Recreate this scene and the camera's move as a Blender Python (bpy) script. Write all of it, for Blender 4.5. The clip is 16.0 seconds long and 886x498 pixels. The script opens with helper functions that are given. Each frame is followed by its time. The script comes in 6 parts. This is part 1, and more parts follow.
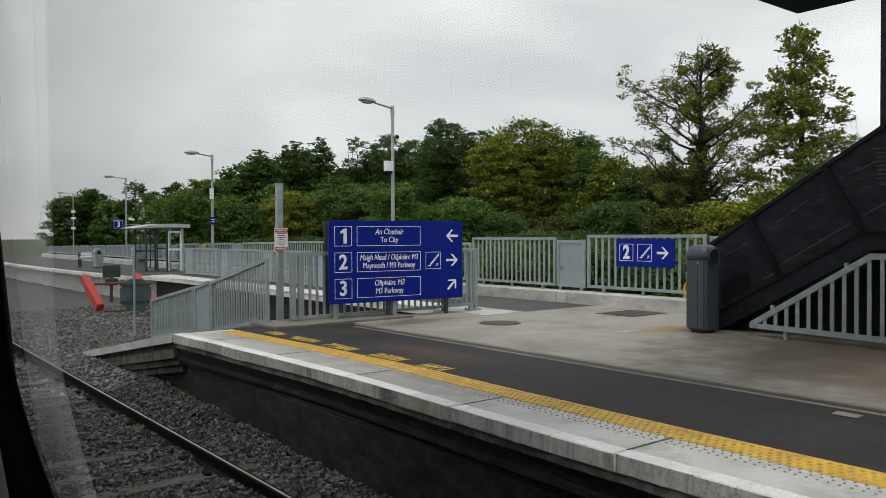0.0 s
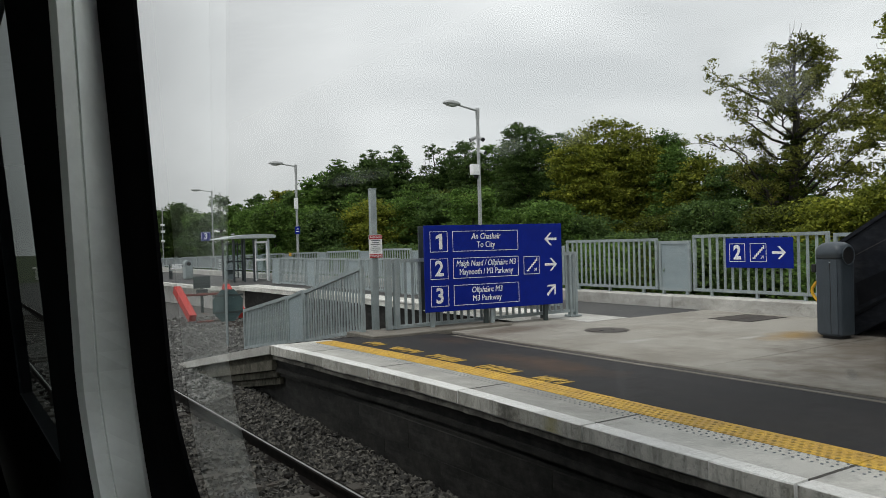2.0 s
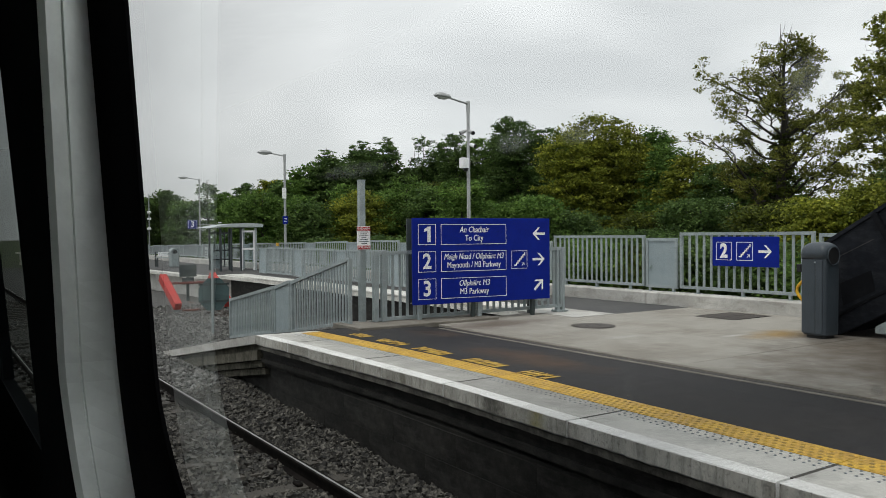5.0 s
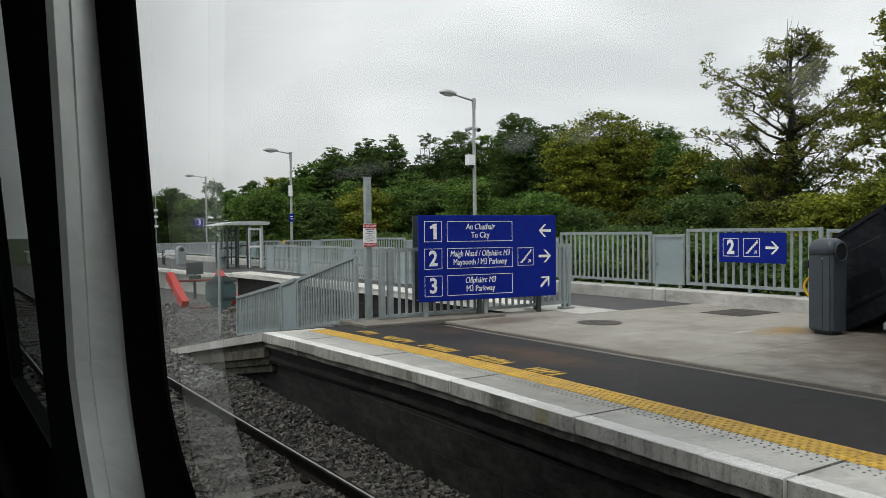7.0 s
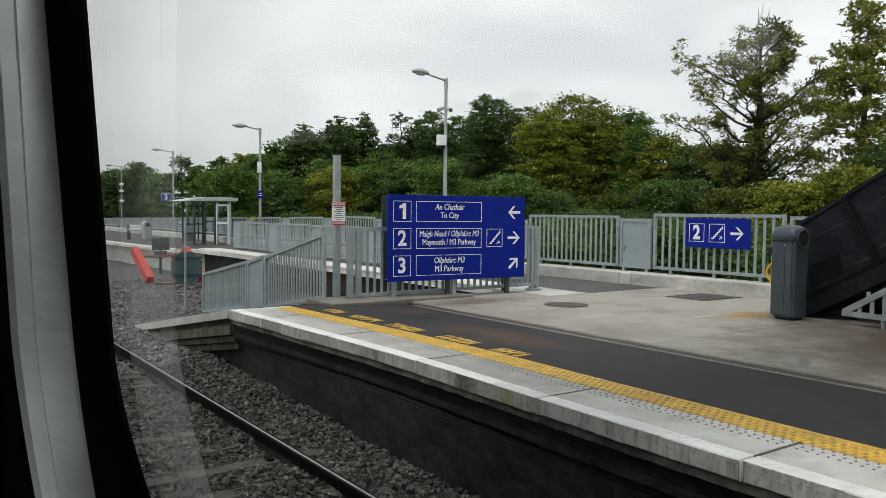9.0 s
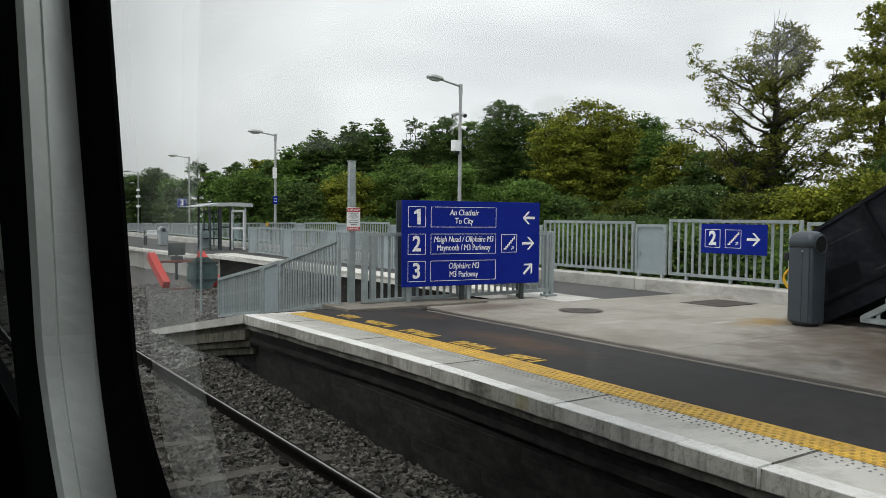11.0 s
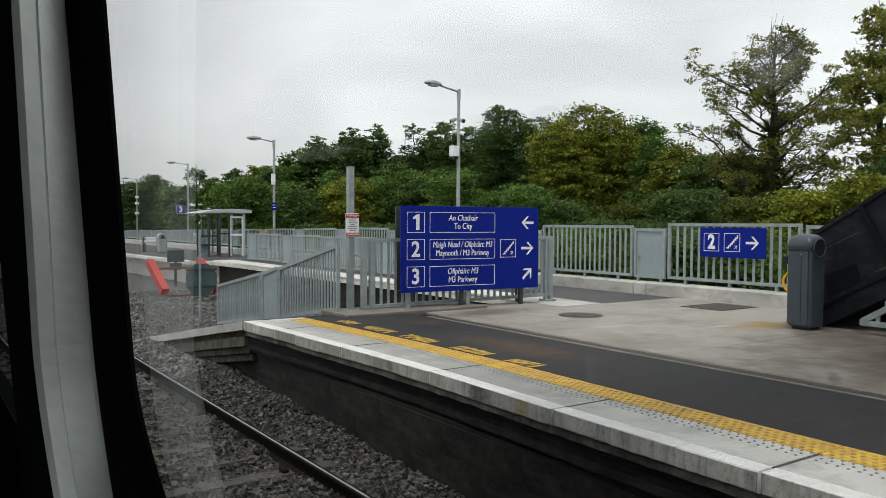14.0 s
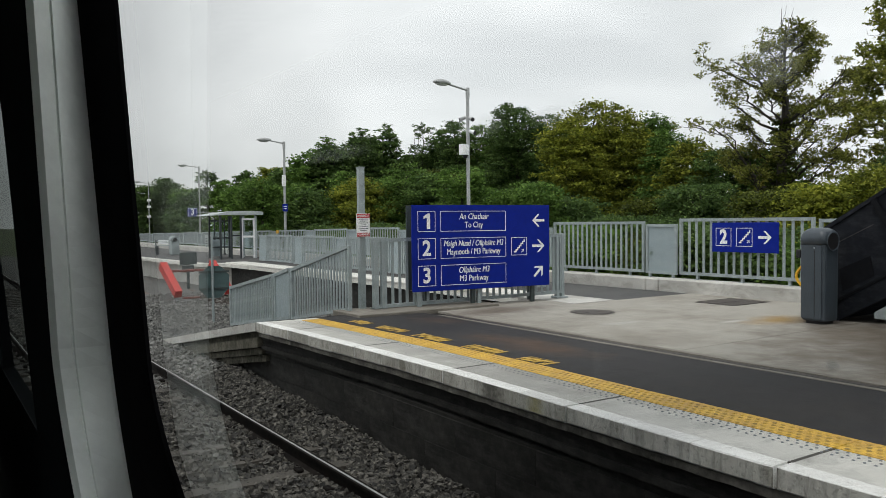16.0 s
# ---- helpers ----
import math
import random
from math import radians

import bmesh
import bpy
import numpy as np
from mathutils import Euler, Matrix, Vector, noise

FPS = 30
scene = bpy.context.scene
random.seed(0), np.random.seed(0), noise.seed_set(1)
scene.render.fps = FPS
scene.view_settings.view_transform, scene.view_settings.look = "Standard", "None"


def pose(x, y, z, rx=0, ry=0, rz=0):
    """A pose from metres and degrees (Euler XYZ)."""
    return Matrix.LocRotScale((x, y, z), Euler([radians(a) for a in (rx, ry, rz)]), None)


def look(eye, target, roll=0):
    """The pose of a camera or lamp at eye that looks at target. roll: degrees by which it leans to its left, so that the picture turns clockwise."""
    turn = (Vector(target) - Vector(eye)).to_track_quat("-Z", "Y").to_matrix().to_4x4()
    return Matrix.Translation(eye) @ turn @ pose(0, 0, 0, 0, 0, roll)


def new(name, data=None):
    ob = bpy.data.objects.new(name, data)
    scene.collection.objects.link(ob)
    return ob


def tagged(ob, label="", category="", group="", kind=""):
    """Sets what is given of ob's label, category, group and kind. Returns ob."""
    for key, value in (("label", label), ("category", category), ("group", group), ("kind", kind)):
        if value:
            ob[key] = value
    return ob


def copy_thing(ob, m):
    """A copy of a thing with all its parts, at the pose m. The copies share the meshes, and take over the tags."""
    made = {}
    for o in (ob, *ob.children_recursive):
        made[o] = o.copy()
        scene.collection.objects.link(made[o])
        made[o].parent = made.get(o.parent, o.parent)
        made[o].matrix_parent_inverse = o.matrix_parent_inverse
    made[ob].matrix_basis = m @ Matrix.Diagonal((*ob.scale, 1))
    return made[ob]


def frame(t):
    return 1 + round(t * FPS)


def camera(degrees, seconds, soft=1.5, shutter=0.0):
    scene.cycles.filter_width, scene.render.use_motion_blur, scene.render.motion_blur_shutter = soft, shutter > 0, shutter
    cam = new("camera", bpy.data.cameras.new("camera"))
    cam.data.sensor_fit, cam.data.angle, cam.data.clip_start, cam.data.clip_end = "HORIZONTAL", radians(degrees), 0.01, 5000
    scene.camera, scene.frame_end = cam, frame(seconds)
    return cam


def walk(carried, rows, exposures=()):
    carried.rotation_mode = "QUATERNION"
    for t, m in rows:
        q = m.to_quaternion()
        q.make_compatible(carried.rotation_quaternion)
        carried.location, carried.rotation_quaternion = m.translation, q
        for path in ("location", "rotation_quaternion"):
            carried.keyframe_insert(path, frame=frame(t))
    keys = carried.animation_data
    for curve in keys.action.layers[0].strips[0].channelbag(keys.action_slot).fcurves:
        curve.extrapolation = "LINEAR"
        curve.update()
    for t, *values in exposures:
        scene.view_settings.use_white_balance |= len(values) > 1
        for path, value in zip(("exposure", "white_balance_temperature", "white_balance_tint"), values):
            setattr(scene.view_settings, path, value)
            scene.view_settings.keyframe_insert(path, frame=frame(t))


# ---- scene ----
cam = camera(59.25, 16.0, soft=0.6)
# seconds, x, y, z, yaw, pitch, roll; the train rolls its last 0.7 m and stops
PATH = [
    (0, -0.040, -0.699, 1.463, -38.41, -1.04, -0.26),
    (0.5, 0.000, -0.249, 1.446, -37.56, -1.23, -0.55),
    (1, 0.007, -0.024, 1.441, -36.61, -1.10, -1.00),
    (1.5, 0.009, 0.025, 1.435, -35.89, -0.93, -0.88),
    (2, -0.009, -0.011, 1.440, -32.89, -0.51, -1.52),
    (2.5, -0.007, -0.004, 1.451, -33.62, -0.22, -1.30),
    (3, 0.000, 0.001, 1.439, -34.00, -0.47, -0.98),
    (3.5, -0.000, -0.000, 1.445, -33.74, -0.63, -0.84),
    (4, -0.006, 0.006, 1.441, -33.91, -1.03, -0.18),
    (6.5, -0.007, 0.000, 1.446, -33.55, -1.11, -0.88),
    (7, -0.009, 0.000, 1.444, -33.33, -1.27, -0.61),
    (7.5, -0.009, -0.001, 1.430, -33.29, -1.61, -0.03),
    (8, 0.009, 0.009, 1.438, -35.38, -2.56, 0.34),
    (8.5, 0.011, 0.000, 1.432, -35.09, -2.71, 0.44),
    (9, 0.012, 0.002, 1.438, -35.54, -2.71, 0.53),
    (9.5, 0.007, 0.003, 1.437, -35.23, -2.58, 0.59),
    (12, 0.003, -0.000, 1.439, -34.14, -2.26, 0.45),
    (12.5, 0.001, -0.003, 1.440, -33.95, -2.27, 0.45),
    (13, 0.002, 0.001, 1.439, -34.17, -2.55, 0.64),
    (13.5, 0.003, 0.003, 1.439, -34.24, -2.27, 0.35),
    (14, 0.007, 0.003, 1.440, -34.56, -1.93, 0.22),
    (14.5, 0.003, 0.002, 1.440, -33.53, -2.22, -0.41),
    (15, 0.001, -0.004, 1.441, -33.23, -2.21, -0.50),
    (15.5, -0.001, -0.003, 1.440, -33.54, -2.12, -0.51),
    (16, 0.002, -0.005, 1.440, -33.75, -2.01, -0.62),
]
walk(cam, [(t, pose(x, y, z, 90 + p, 0, w) @ pose(0, 0, 0, 0, 0, r)) for t, x, y, z, w, p, r in PATH],
     exposures=((0, 0.31), (4, 0.35), (6.5, 0.41), (7.5, 0.45), (8.0, 0.50), (9.5, 0.52), (16, 0.51)))

# ---------------------------------------------------------------- light
world = bpy.data.worlds.new("world")
scene.world = world
world.use_nodes = True


def build_sky():
    nt = world.node_tree
    n, l = nt.nodes, nt.links
    n.clear()
    out = n.new("ShaderNodeOutputWorld")
    bg = n.new("ShaderNodeBackground")
    sky = n.new("ShaderNodeTexSky")
    sky.sky_type = "NISHITA"
    sky.sun_disc = False
    sky.sun_elevation, sky.sun_rotation = radians(68), radians(243)
    dim = n.new("ShaderNodeVectorMath")
    dim.operation = "SCALE"
    dim.inputs["Scale"].default_value = 0.09
    l.new(sky.outputs[0], dim.inputs[0])
    co = n.new("ShaderNodeTexCoord")
    mp = n.new("ShaderNodeMapping")
    mp.inputs["Scale"].default_value = (1.0, 1.0, 2.6)
    l.new(co.outputs["Generated"], mp.inputs[0])
    nz = n.new("ShaderNodeTexNoise")
    nz.inputs["Scale"].default_value = 1.9
    nz.inputs["Detail"].default_value = 5
    nz.inputs["Roughness"].default_value = 0.45
    nz.inputs["Distortion"].default_value = 0.6
    l.new(mp.outputs[0], nz.inputs["Vector"])
    cr = n.new("ShaderNodeValToRGB")
    e = cr.color_ramp.elements
    e[0].position, e[0].color = 0.34, (0.63, 0.655, 0.66, 1)
    e[1].position, e[1].color = 0.66, (0.93, 0.955, 0.953, 1)
    l.new(nz.outputs["Fac"], cr.inputs[0])
    mix = n.new("ShaderNodeMix")
    mix.data_type = "RGBA"
    mix.inputs["Factor"].default_value = 0.93
    l.new(dim.outputs[0], mix.inputs["A"])
    l.new(cr.outputs[0], mix.inputs["B"])
    # heavier cloud low down the line
    dot = n.new("ShaderNodeVectorMath")
    dot.operation = "DOT_PRODUCT"
    dot.inputs[1].default_value = (0.16, 0.98, 0.10)
    l.new(co.outputs["Generated"], dot.inputs[0])
    heavy = n.new("ShaderNodeMapRange")
    heavy.interpolation_type = "SMOOTHSTEP"
    heavy.inputs["From Min"].default_value, heavy.inputs["From Max"].default_value = 0.915, 1.0
    heavy.inputs["To Min"].default_value, heavy.inputs["To Max"].default_value = 1.0, 0.79
    l.new(dot.outputs["Value"], heavy.inputs["Value"])
    cloud = n.new("ShaderNodeVectorMath")
    cloud.operation = "SCALE"
    l.new(mix.outputs["Result"], cloud.inputs[0])
    l.new(heavy.outputs[0], cloud.inputs["Scale"])
    l.new(cloud.outputs[0], bg.inputs["Color"])
    bg.inputs["Strength"].default_value = SKY
    l.new(bg.outputs[0], out.inputs[0])


SKY = 1.03
build_sky()
sun_data = bpy.data.lights.new("sun", "SUN")
sun_data.energy, sun_data.angle, sun_data.color = 1.3, radians(25), (1.0, 0.98, 0.94)
sun = new("sun", sun_data)
sun.matrix_world = look((0, 0, 50), (18, 9, 0))

# ---------------------------------------------------------------- materials


def mat(name, a, b=None, rough=0.7, metal=0.0, scale=6.0, bump=0.0, grain=60.0, stain=None, stain_scale=0.6, stain_amt=0.5,
        vary=0.0, spec=0.5, island=0.0, mottle=0.10, mottle_scale=9.0, stretch=None, speck=0.0):
    """A surface of two tones mixed by noise, with fine grain, larger stains and relief."""
    m = bpy.data.materials.new(name)
    m.use_nodes = True
    n, l = m.node_tree.nodes, m.node_tree.links
    bs = n["Principled BSDF"]
    bs.inputs["Metallic"].default_value = metal
    bs.inputs["Specular IOR Level"].default_value = spec
    co = n.new("ShaderNodeTexCoord")
    b = b or a
    ns = n.new("ShaderNodeTexNoise")
    ns.inputs["Scale"].default_value, ns.inputs["Detail"].default_value = scale, 6
    l.new(co.outputs["Object"], ns.inputs["Vector"])
    cr = n.new("ShaderNodeValToRGB")
    e = cr.color_ramp.elements
    e[0].position, e[0].color = 0.35, (*a, 1)
    e[1].position, e[1].color = 0.68, (*b, 1)
    l.new(ns.outputs["Fac"], cr.inputs[0])
    colour = cr.outputs[0]
    gr = n.new("ShaderNodeTexNoise")
    gr.inputs["Scale"].default_value, gr.inputs["Detail"].default_value = grain, 3
    l.new(co.outputs["Object"], gr.inputs["Vector"])
    if stain:
        st = n.new("ShaderNodeTexNoise")
        st.inputs["Scale"].default_value, st.inputs["Detail"].default_value = stain_scale, 7
        st.inputs["Roughness"].default_value = 0.74
        if stretch:
            mp = n.new("ShaderNodeMapping")
            mp.inputs["Scale"].default_value = stretch
            l.new(co.outputs["Object"], mp.inputs[0])
            l.new(mp.outputs[0], st.inputs["Vector"])
        else:
            l.new(co.outputs["Object"], st.inputs["Vector"])
        rg = n.new("ShaderNodeMapRange")
        rg.inputs["From Min"].default_value, rg.inputs["From Max"].default_value = 0.47, 0.68
        rg.inputs["To Max"].default_value = stain_amt
        l.new(st.outputs["Fac"], rg.inputs["Value"])
        mx = n.new("ShaderNodeMix")
        mx.data_type = "RGBA"
        l.new(rg.outputs[0], mx.inputs["Factor"])
        l.new(colour, mx.inputs["A"])
        mx.inputs["B"].default_value = (*stain, 1)
        colour = mx.outputs["Result"]
    hs = n.new("ShaderNodeHueSaturation")
    hs.name = "tone"
    l.new(colour, hs.inputs["Color"])
    val = n.new("ShaderNodeMapRange")
    val.inputs["To Min"].default_value, val.inputs["To Max"].default_value = 0.86, 1.14
    l.new(gr.outputs["Fac"], val.inputs["Value"])
    value = val.outputs[0]
    if mottle:
        mo = n.new("ShaderNodeTexNoise")
        mo.inputs["Scale"].default_value, mo.inputs["Detail"].default_value, mo.inputs["Roughness"].default_value = mottle_scale, 9, 0.72
        l.new(co.outputs["Object"], mo.inputs["Vector"])
        mr = n.new("ShaderNodeMapRange")
        mr.inputs["From Min"].default_value, mr.inputs["From Max"].default_value = 0.3, 0.7
        mr.inputs["To Min"].default_value, mr.inputs["To Max"].default_value = 1 - mottle, 1 + mottle
        l.new(mo.outputs["Fac"], mr.inputs["Value"])
        m2 = n.new("ShaderNodeMath")
        m2.operation = "MULTIPLY"
        l.new(value, m2.inputs[0])
        l.new(mr.outputs[0], m2.inputs[1])
        value = m2.outputs[0]
    if speck:
        sp = n.new("ShaderNodeTexNoise")
        sp.inputs["Scale"].default_value, sp.inputs["Detail"].default_value = mottle_scale * 2.2, 2
        l.new(co.outputs["Object"], sp.inputs["Vector"])
        sr = n.new("ShaderNodeMapRange")
        sr.inputs["From Min"].default_value, sr.inputs["From Max"].default_value = 0.57, 0.66
        sr.inputs["To Min"].default_value, sr.inputs["To Max"].default_value = 1.0, 1 - speck
        l.new(sp.outputs["Fac"], sr.inputs["Value"])
        m3 = n.new("ShaderNodeMath")
        m3.operation = "MULTIPLY"
        l.new(value, m3.inputs[0])
        l.new(sr.outputs[0], m3.inputs[1])
        value = m3.outputs[0]
    for amount, node, socket in ((vary, "ShaderNodeObjectInfo", "Random"), (island, "ShaderNodeNewGeometry", "Random Per Island")):
        if amount:
            oi = n.new(node)
            r2 = n.new("ShaderNodeMapRange")
            r2.inputs["To Min"].default_value, r2.inputs["To Max"].default_value = 1 - amount, 1 + amount
            l.new(oi.outputs[socket], r2.inputs["Value"])
            mu = n.new("ShaderNodeMath")
            mu.operation = "MULTIPLY"
            l.new(value, mu.inputs[0])
            l.new(r2.outputs[0], mu.inputs[1])
            value = mu.outputs[0]
    l.new(value, hs.inputs["Value"])
    l.new(hs.outputs[0], bs.inputs["Base Color"])
    ro = n.new("ShaderNodeMapRange")
    ro.inputs["To Min"].default_value, ro.inputs["To Max"].default_value = max(rough - 0.12, 0.02), min(rough + 0.12, 1)
    l.new(ns.outputs["Fac"], ro.inputs["Value"])
    l.new(ro.outputs[0], bs.inputs["Roughness"])
    if bump:
        bp = n.new("ShaderNodeBump")
        bp.inputs["Strength"].default_value, bp.inputs["Distance"].default_value = 0.6, bump
        l.new(gr.outputs["Fac"], bp.inputs["Height"])
        l.new(bp.outputs[0], bs.inputs["Normal"])
    return m


def patch(m, centre, radius, colour, amount, ragged=1.6, edge=0.8):
    """A ragged stain of its own shape on a surface, round a place on it."""
    n, l = m.node_tree.nodes, m.node_tree.links
    tone = n["tone"]
    old = tone.inputs["Color"].links[0].from_socket
    co = n.new("ShaderNodeTexCoord")
    mp = n.new("ShaderNodeMapping")
    mp.vector_type = "TEXTURE"
    mp.inputs["Location"].default_value = (*centre, 0)
    mp.inputs["Scale"].default_value = (*radius, 1)
    l.new(co.outputs["Object"], mp.inputs[0])
    ln = n.new("ShaderNodeVectorMath")
    ln.operation = "LENGTH"
    l.new(mp.outputs[0], ln.inputs[0])
    ns = n.new("ShaderNodeTexNoise")
    ns.inputs["Scale"].default_value, ns.inputs["Detail"].default_value, ns.inputs["Roughness"].default_value = ragged, 8, 0.65
    l.new(co.outputs["Object"], ns.inputs["Vector"])
    ad = n.new("ShaderNodeMath")
    ad.operation = "MULTIPLY_ADD"
    ad.inputs[1].default_value = 1.9
    l.new(ns.outputs["Fac"], ad.inputs[0])
    l.new(ln.outputs["Value"], ad.inputs[2])
    rg = n.new("ShaderNodeMapRange")
    rg.inputs["From Min"].default_value, rg.inputs["From Max"].default_value = 1.6 + edge / 2, 1.6 - edge / 2
    rg.inputs["To Max"].default_value = amount
    l.new(ad.outputs[0], rg.inputs["Value"])
    mx = n.new("ShaderNodeMix")
    mx.data_type = "RGBA"
    l.new(rg.outputs[0], mx.inputs["Factor"])
    l.new(old, mx.inputs["A"])
    mx.inputs["B"].default_value = (*colour, 1)
    l.new(mx.outputs["Result"], tone.inputs["Color"])


def leaf_mat(name, a, b, c):
    """Leaves: three greens by clump, a little light shining through."""
    m = bpy.data.materials.new(name)
    m.use_nodes = True
    n, l = m.node_tree.nodes, m.node_tree.links
    bs, out = n["Principled BSDF"], n["Material Output"]
    geo = n.new("ShaderNodeNewGeometry")
    co = n.new("ShaderNodeTexCoord")
    ns = n.new("ShaderNodeTexNoise")
    ns.inputs["Scale"].default_value, ns.inputs["Detail"].default_value = 0.95, 4
    ns.inputs["Roughness"].default_value = 0.62
    l.new(co.outputs["Object"], ns.inputs["Vector"])
    add = n.new("ShaderNodeMath")
    add.operation = "MULTIPLY_ADD"
    add.inputs[1].default_value = 0.35
    l.new(geo.outputs["Random Per Island"], add.inputs[0])
    l.new(ns.outputs["Fac"], add.inputs[2])
    cr = n.new("ShaderNodeValToRGB")
    e = cr.color_ramp.elements
    e[0].position, e[0].color = 0.45, (*a, 1)
    e[1].position, e[1].color = 0.95, (*c, 1)
    e.new(0.70).color = (*b, 1)
    l.new(add.outputs[0], cr.inputs[0])
    oi = n.new("ShaderNodeObjectInfo")
    hs = n.new("ShaderNodeHueSaturation")
    rv = n.new("ShaderNodeMapRange")
    rv.inputs["To Min"].default_value, rv.inputs["To Max"].default_value = 0.82, 1.2
    l.new(oi.outputs["Random"], rv.inputs["Value"])
    l.new(rv.outputs[0], hs.inputs["Value"])
    l.new(cr.outputs[0], hs.inputs["Color"])
    l.new(hs.outputs[0], bs.inputs["Base Color"])
    bs.inputs["Roughness"].default_value = 0.6
    bs.inputs["Specular IOR Level"].default_value = 0.10
    tr = n.new("ShaderNodeBsdfTranslucent")
    l.new(hs.outputs[0], tr.inputs["Color"])
    ms = n.new("ShaderNodeMixShader")
    ms.inputs[0].default_value = 0.34
    l.new(bs.outputs[0], ms.inputs[1])
    l.new(tr.outputs[0], ms.inputs[2])
    l.new(ms.outputs[0], out.inputs["Surface"])
    return m


def glass_mat(name, tint=(1, 1, 1), rough=0.02, ior=1.45):
    m = bpy.data.materials.new(name)
    m.use_nodes = True
    n, l = m.node_tree.nodes, m.node_tree.links
    out = n["Material Output"]
    n.remove(n["Principled BSDF"])
    tr = n.new("ShaderNodeBsdfTransparent")
    tr.inputs["Color"].default_value = (*tint, 1)
    gl = n.new("ShaderNodeBsdfGlossy")
    gl.inputs["Roughness"].default_value = rough
    fr = n.new("ShaderNodeFresnel")
    fr.inputs["IOR"].default_value = ior
    ms = n.new("ShaderNodeMixShader")
    l.new(fr.outputs[0], ms.inputs[0])
    l.new(tr.outputs[0], ms.inputs[1])
    l.new(gl.outputs[0], ms.inputs[2])
    l.new(ms.outputs[0], out.inputs["Surface"])
    return m


M_CONC = mat("platform_concrete", (0.288, 0.272, 0.238), (0.360, 0.341, 0.300), 0.7, scale=3.1, bump=0.004, grain=90,
             stain=(0.15, 0.13, 0.105), stain_scale=0.5, stain_amt=0.7, spec=0.25, mottle=0.16, mottle_scale=12, speck=0.12)
M_ASPH = mat("asphalt", (0.0215, 0.0206, 0.0212), (0.0355, 0.0338, 0.0346), 0.7, scale=1.2, bump=0.003, grain=160,
             stain=(0.036, 0.031, 0.027), stain_scale=0.42, stain_amt=0.5, spec=0.22, mottle=0.35, mottle_scale=6)
patch(M_CONC, (9.8, 3.9), (2.9, 1.9), (0.085, 0.058, 0.038), 0.92)
patch(M_CONC, (9.0, 1.4), (2.6, 2.6), (0.10, 0.07, 0.05), 0.85)
patch(M_CONC, (9.8, 2.7), (4.4, 2.8), (0.16, 0.128, 0.094), 0.72)
patch(M_CONC, (9.45, 6.78), (0.35, 0.09), (0.46, 0.45, 0.42), 0.8)
patch(M_CONC, (8.1, 7.6), (0.5, 0.12), (0.42, 0.41, 0.385), 0.6)
patch(M_CONC, (10.02, 6.47), (0.75, 0.45), (0.29, 0.185, 0.06), 0.9)
patch(M_CONC, (7.6, 9.9), (1.4, 0.5), (0.11, 0.08, 0.06), 0.7)
patch(M_CONC, (10.6, 5.9), (1.2, 0.7), (0.07, 0.055, 0.045), 0.8)
patch(M_ASPH, (5.85, 7.0), (0.42, 1.25), (0.078, 0.048, 0.030), 0.85)
patch(M_ASPH, (6.2, 9.5), (0.4, 0.6), (0.075, 0.05, 0.034), 0.5)
M_PATH = mat("worn_grey_asphalt", (0.060, 0.060, 0.061), (0.095, 0.094, 0.093), 0.7, scale=1.6, bump=0.003, grain=120,
             stain=(0.13, 0.125, 0.115), stain_scale=0.7, stain_amt=0.5, spec=0.2, mottle=0.3, mottle_scale=7)
M_DRAIN = mat("drain_concrete", (0.16, 0.145, 0.12), (0.27, 0.25, 0.215), 0.75, scale=3, bump=0.002, grain=90,
              stain=(0.085, 0.07, 0.05), stain_scale=1.5, stain_amt=0.8, vary=0.12, mottle=0.3, mottle_scale=16)
M_JOINT = mat("dark_joint_mortar", (0.045, 0.042, 0.036), (0.09, 0.085, 0.072), 0.85, scale=9, grain=60, bump=0.004)
M_COPE = mat("coping_concrete", (0.57, 0.562, 0.522), (0.675, 0.665, 0.618), 0.6, scale=2.2, bump=0.0015, grain=120,
             stain=(0.17, 0.165, 0.145), stain_scale=2.4, stain_amt=0.5, vary=0.16, mottle=0.13, mottle_scale=26, speck=0.12)
M_NOSE = mat("white_edge_paint", (0.72, 0.72, 0.695), (0.84, 0.84, 0.815), 0.6, scale=5, bump=0.002, grain=100,
             stain=(0.17, 0.16, 0.125), stain_scale=2.8, stain_amt=0.30, vary=0.10, mottle=0.10, mottle_scale=26, stretch=(3.5, 9.0, 1.0), speck=0.26)
M_NOSEFACE = mat("dirty_edge_face", (0.55, 0.54, 0.49), (0.70, 0.69, 0.635), 0.75, scale=4, bump=0.003, grain=80,
                 stain=(0.055, 0.05, 0.036), stain_scale=2.2, stain_amt=0.6, vary=0.12, mottle=0.15, mottle_scale=20, stretch=(1.5, 5.0, 0.8), speck=0.3)
for y, half in ((5.3, 0.5), (6.3, 0.4), (7.2, 0.6), (8.3, 0.7), (9.6, 0.9), (4.45, 0.12), (2.65, 0.07)):
    patch(M_NOSEFACE, (4.08, y), (0.6, half), (0.30, 0.29, 0.25), 0.7, 9, 1.0)
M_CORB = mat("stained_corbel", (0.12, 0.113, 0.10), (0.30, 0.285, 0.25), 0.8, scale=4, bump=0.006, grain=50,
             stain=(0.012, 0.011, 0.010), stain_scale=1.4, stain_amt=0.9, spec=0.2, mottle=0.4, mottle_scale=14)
patch(M_NOSEFACE, (4.055, 0.845), (0.05, 0.03), (0.11, 0.10, 0.08), 0.75, 14, 0.3)
patch(M_NOSEFACE, (4.060, 2.645), (0.05, 0.03), (0.11, 0.10, 0.08), 0.75, 14, 0.3)
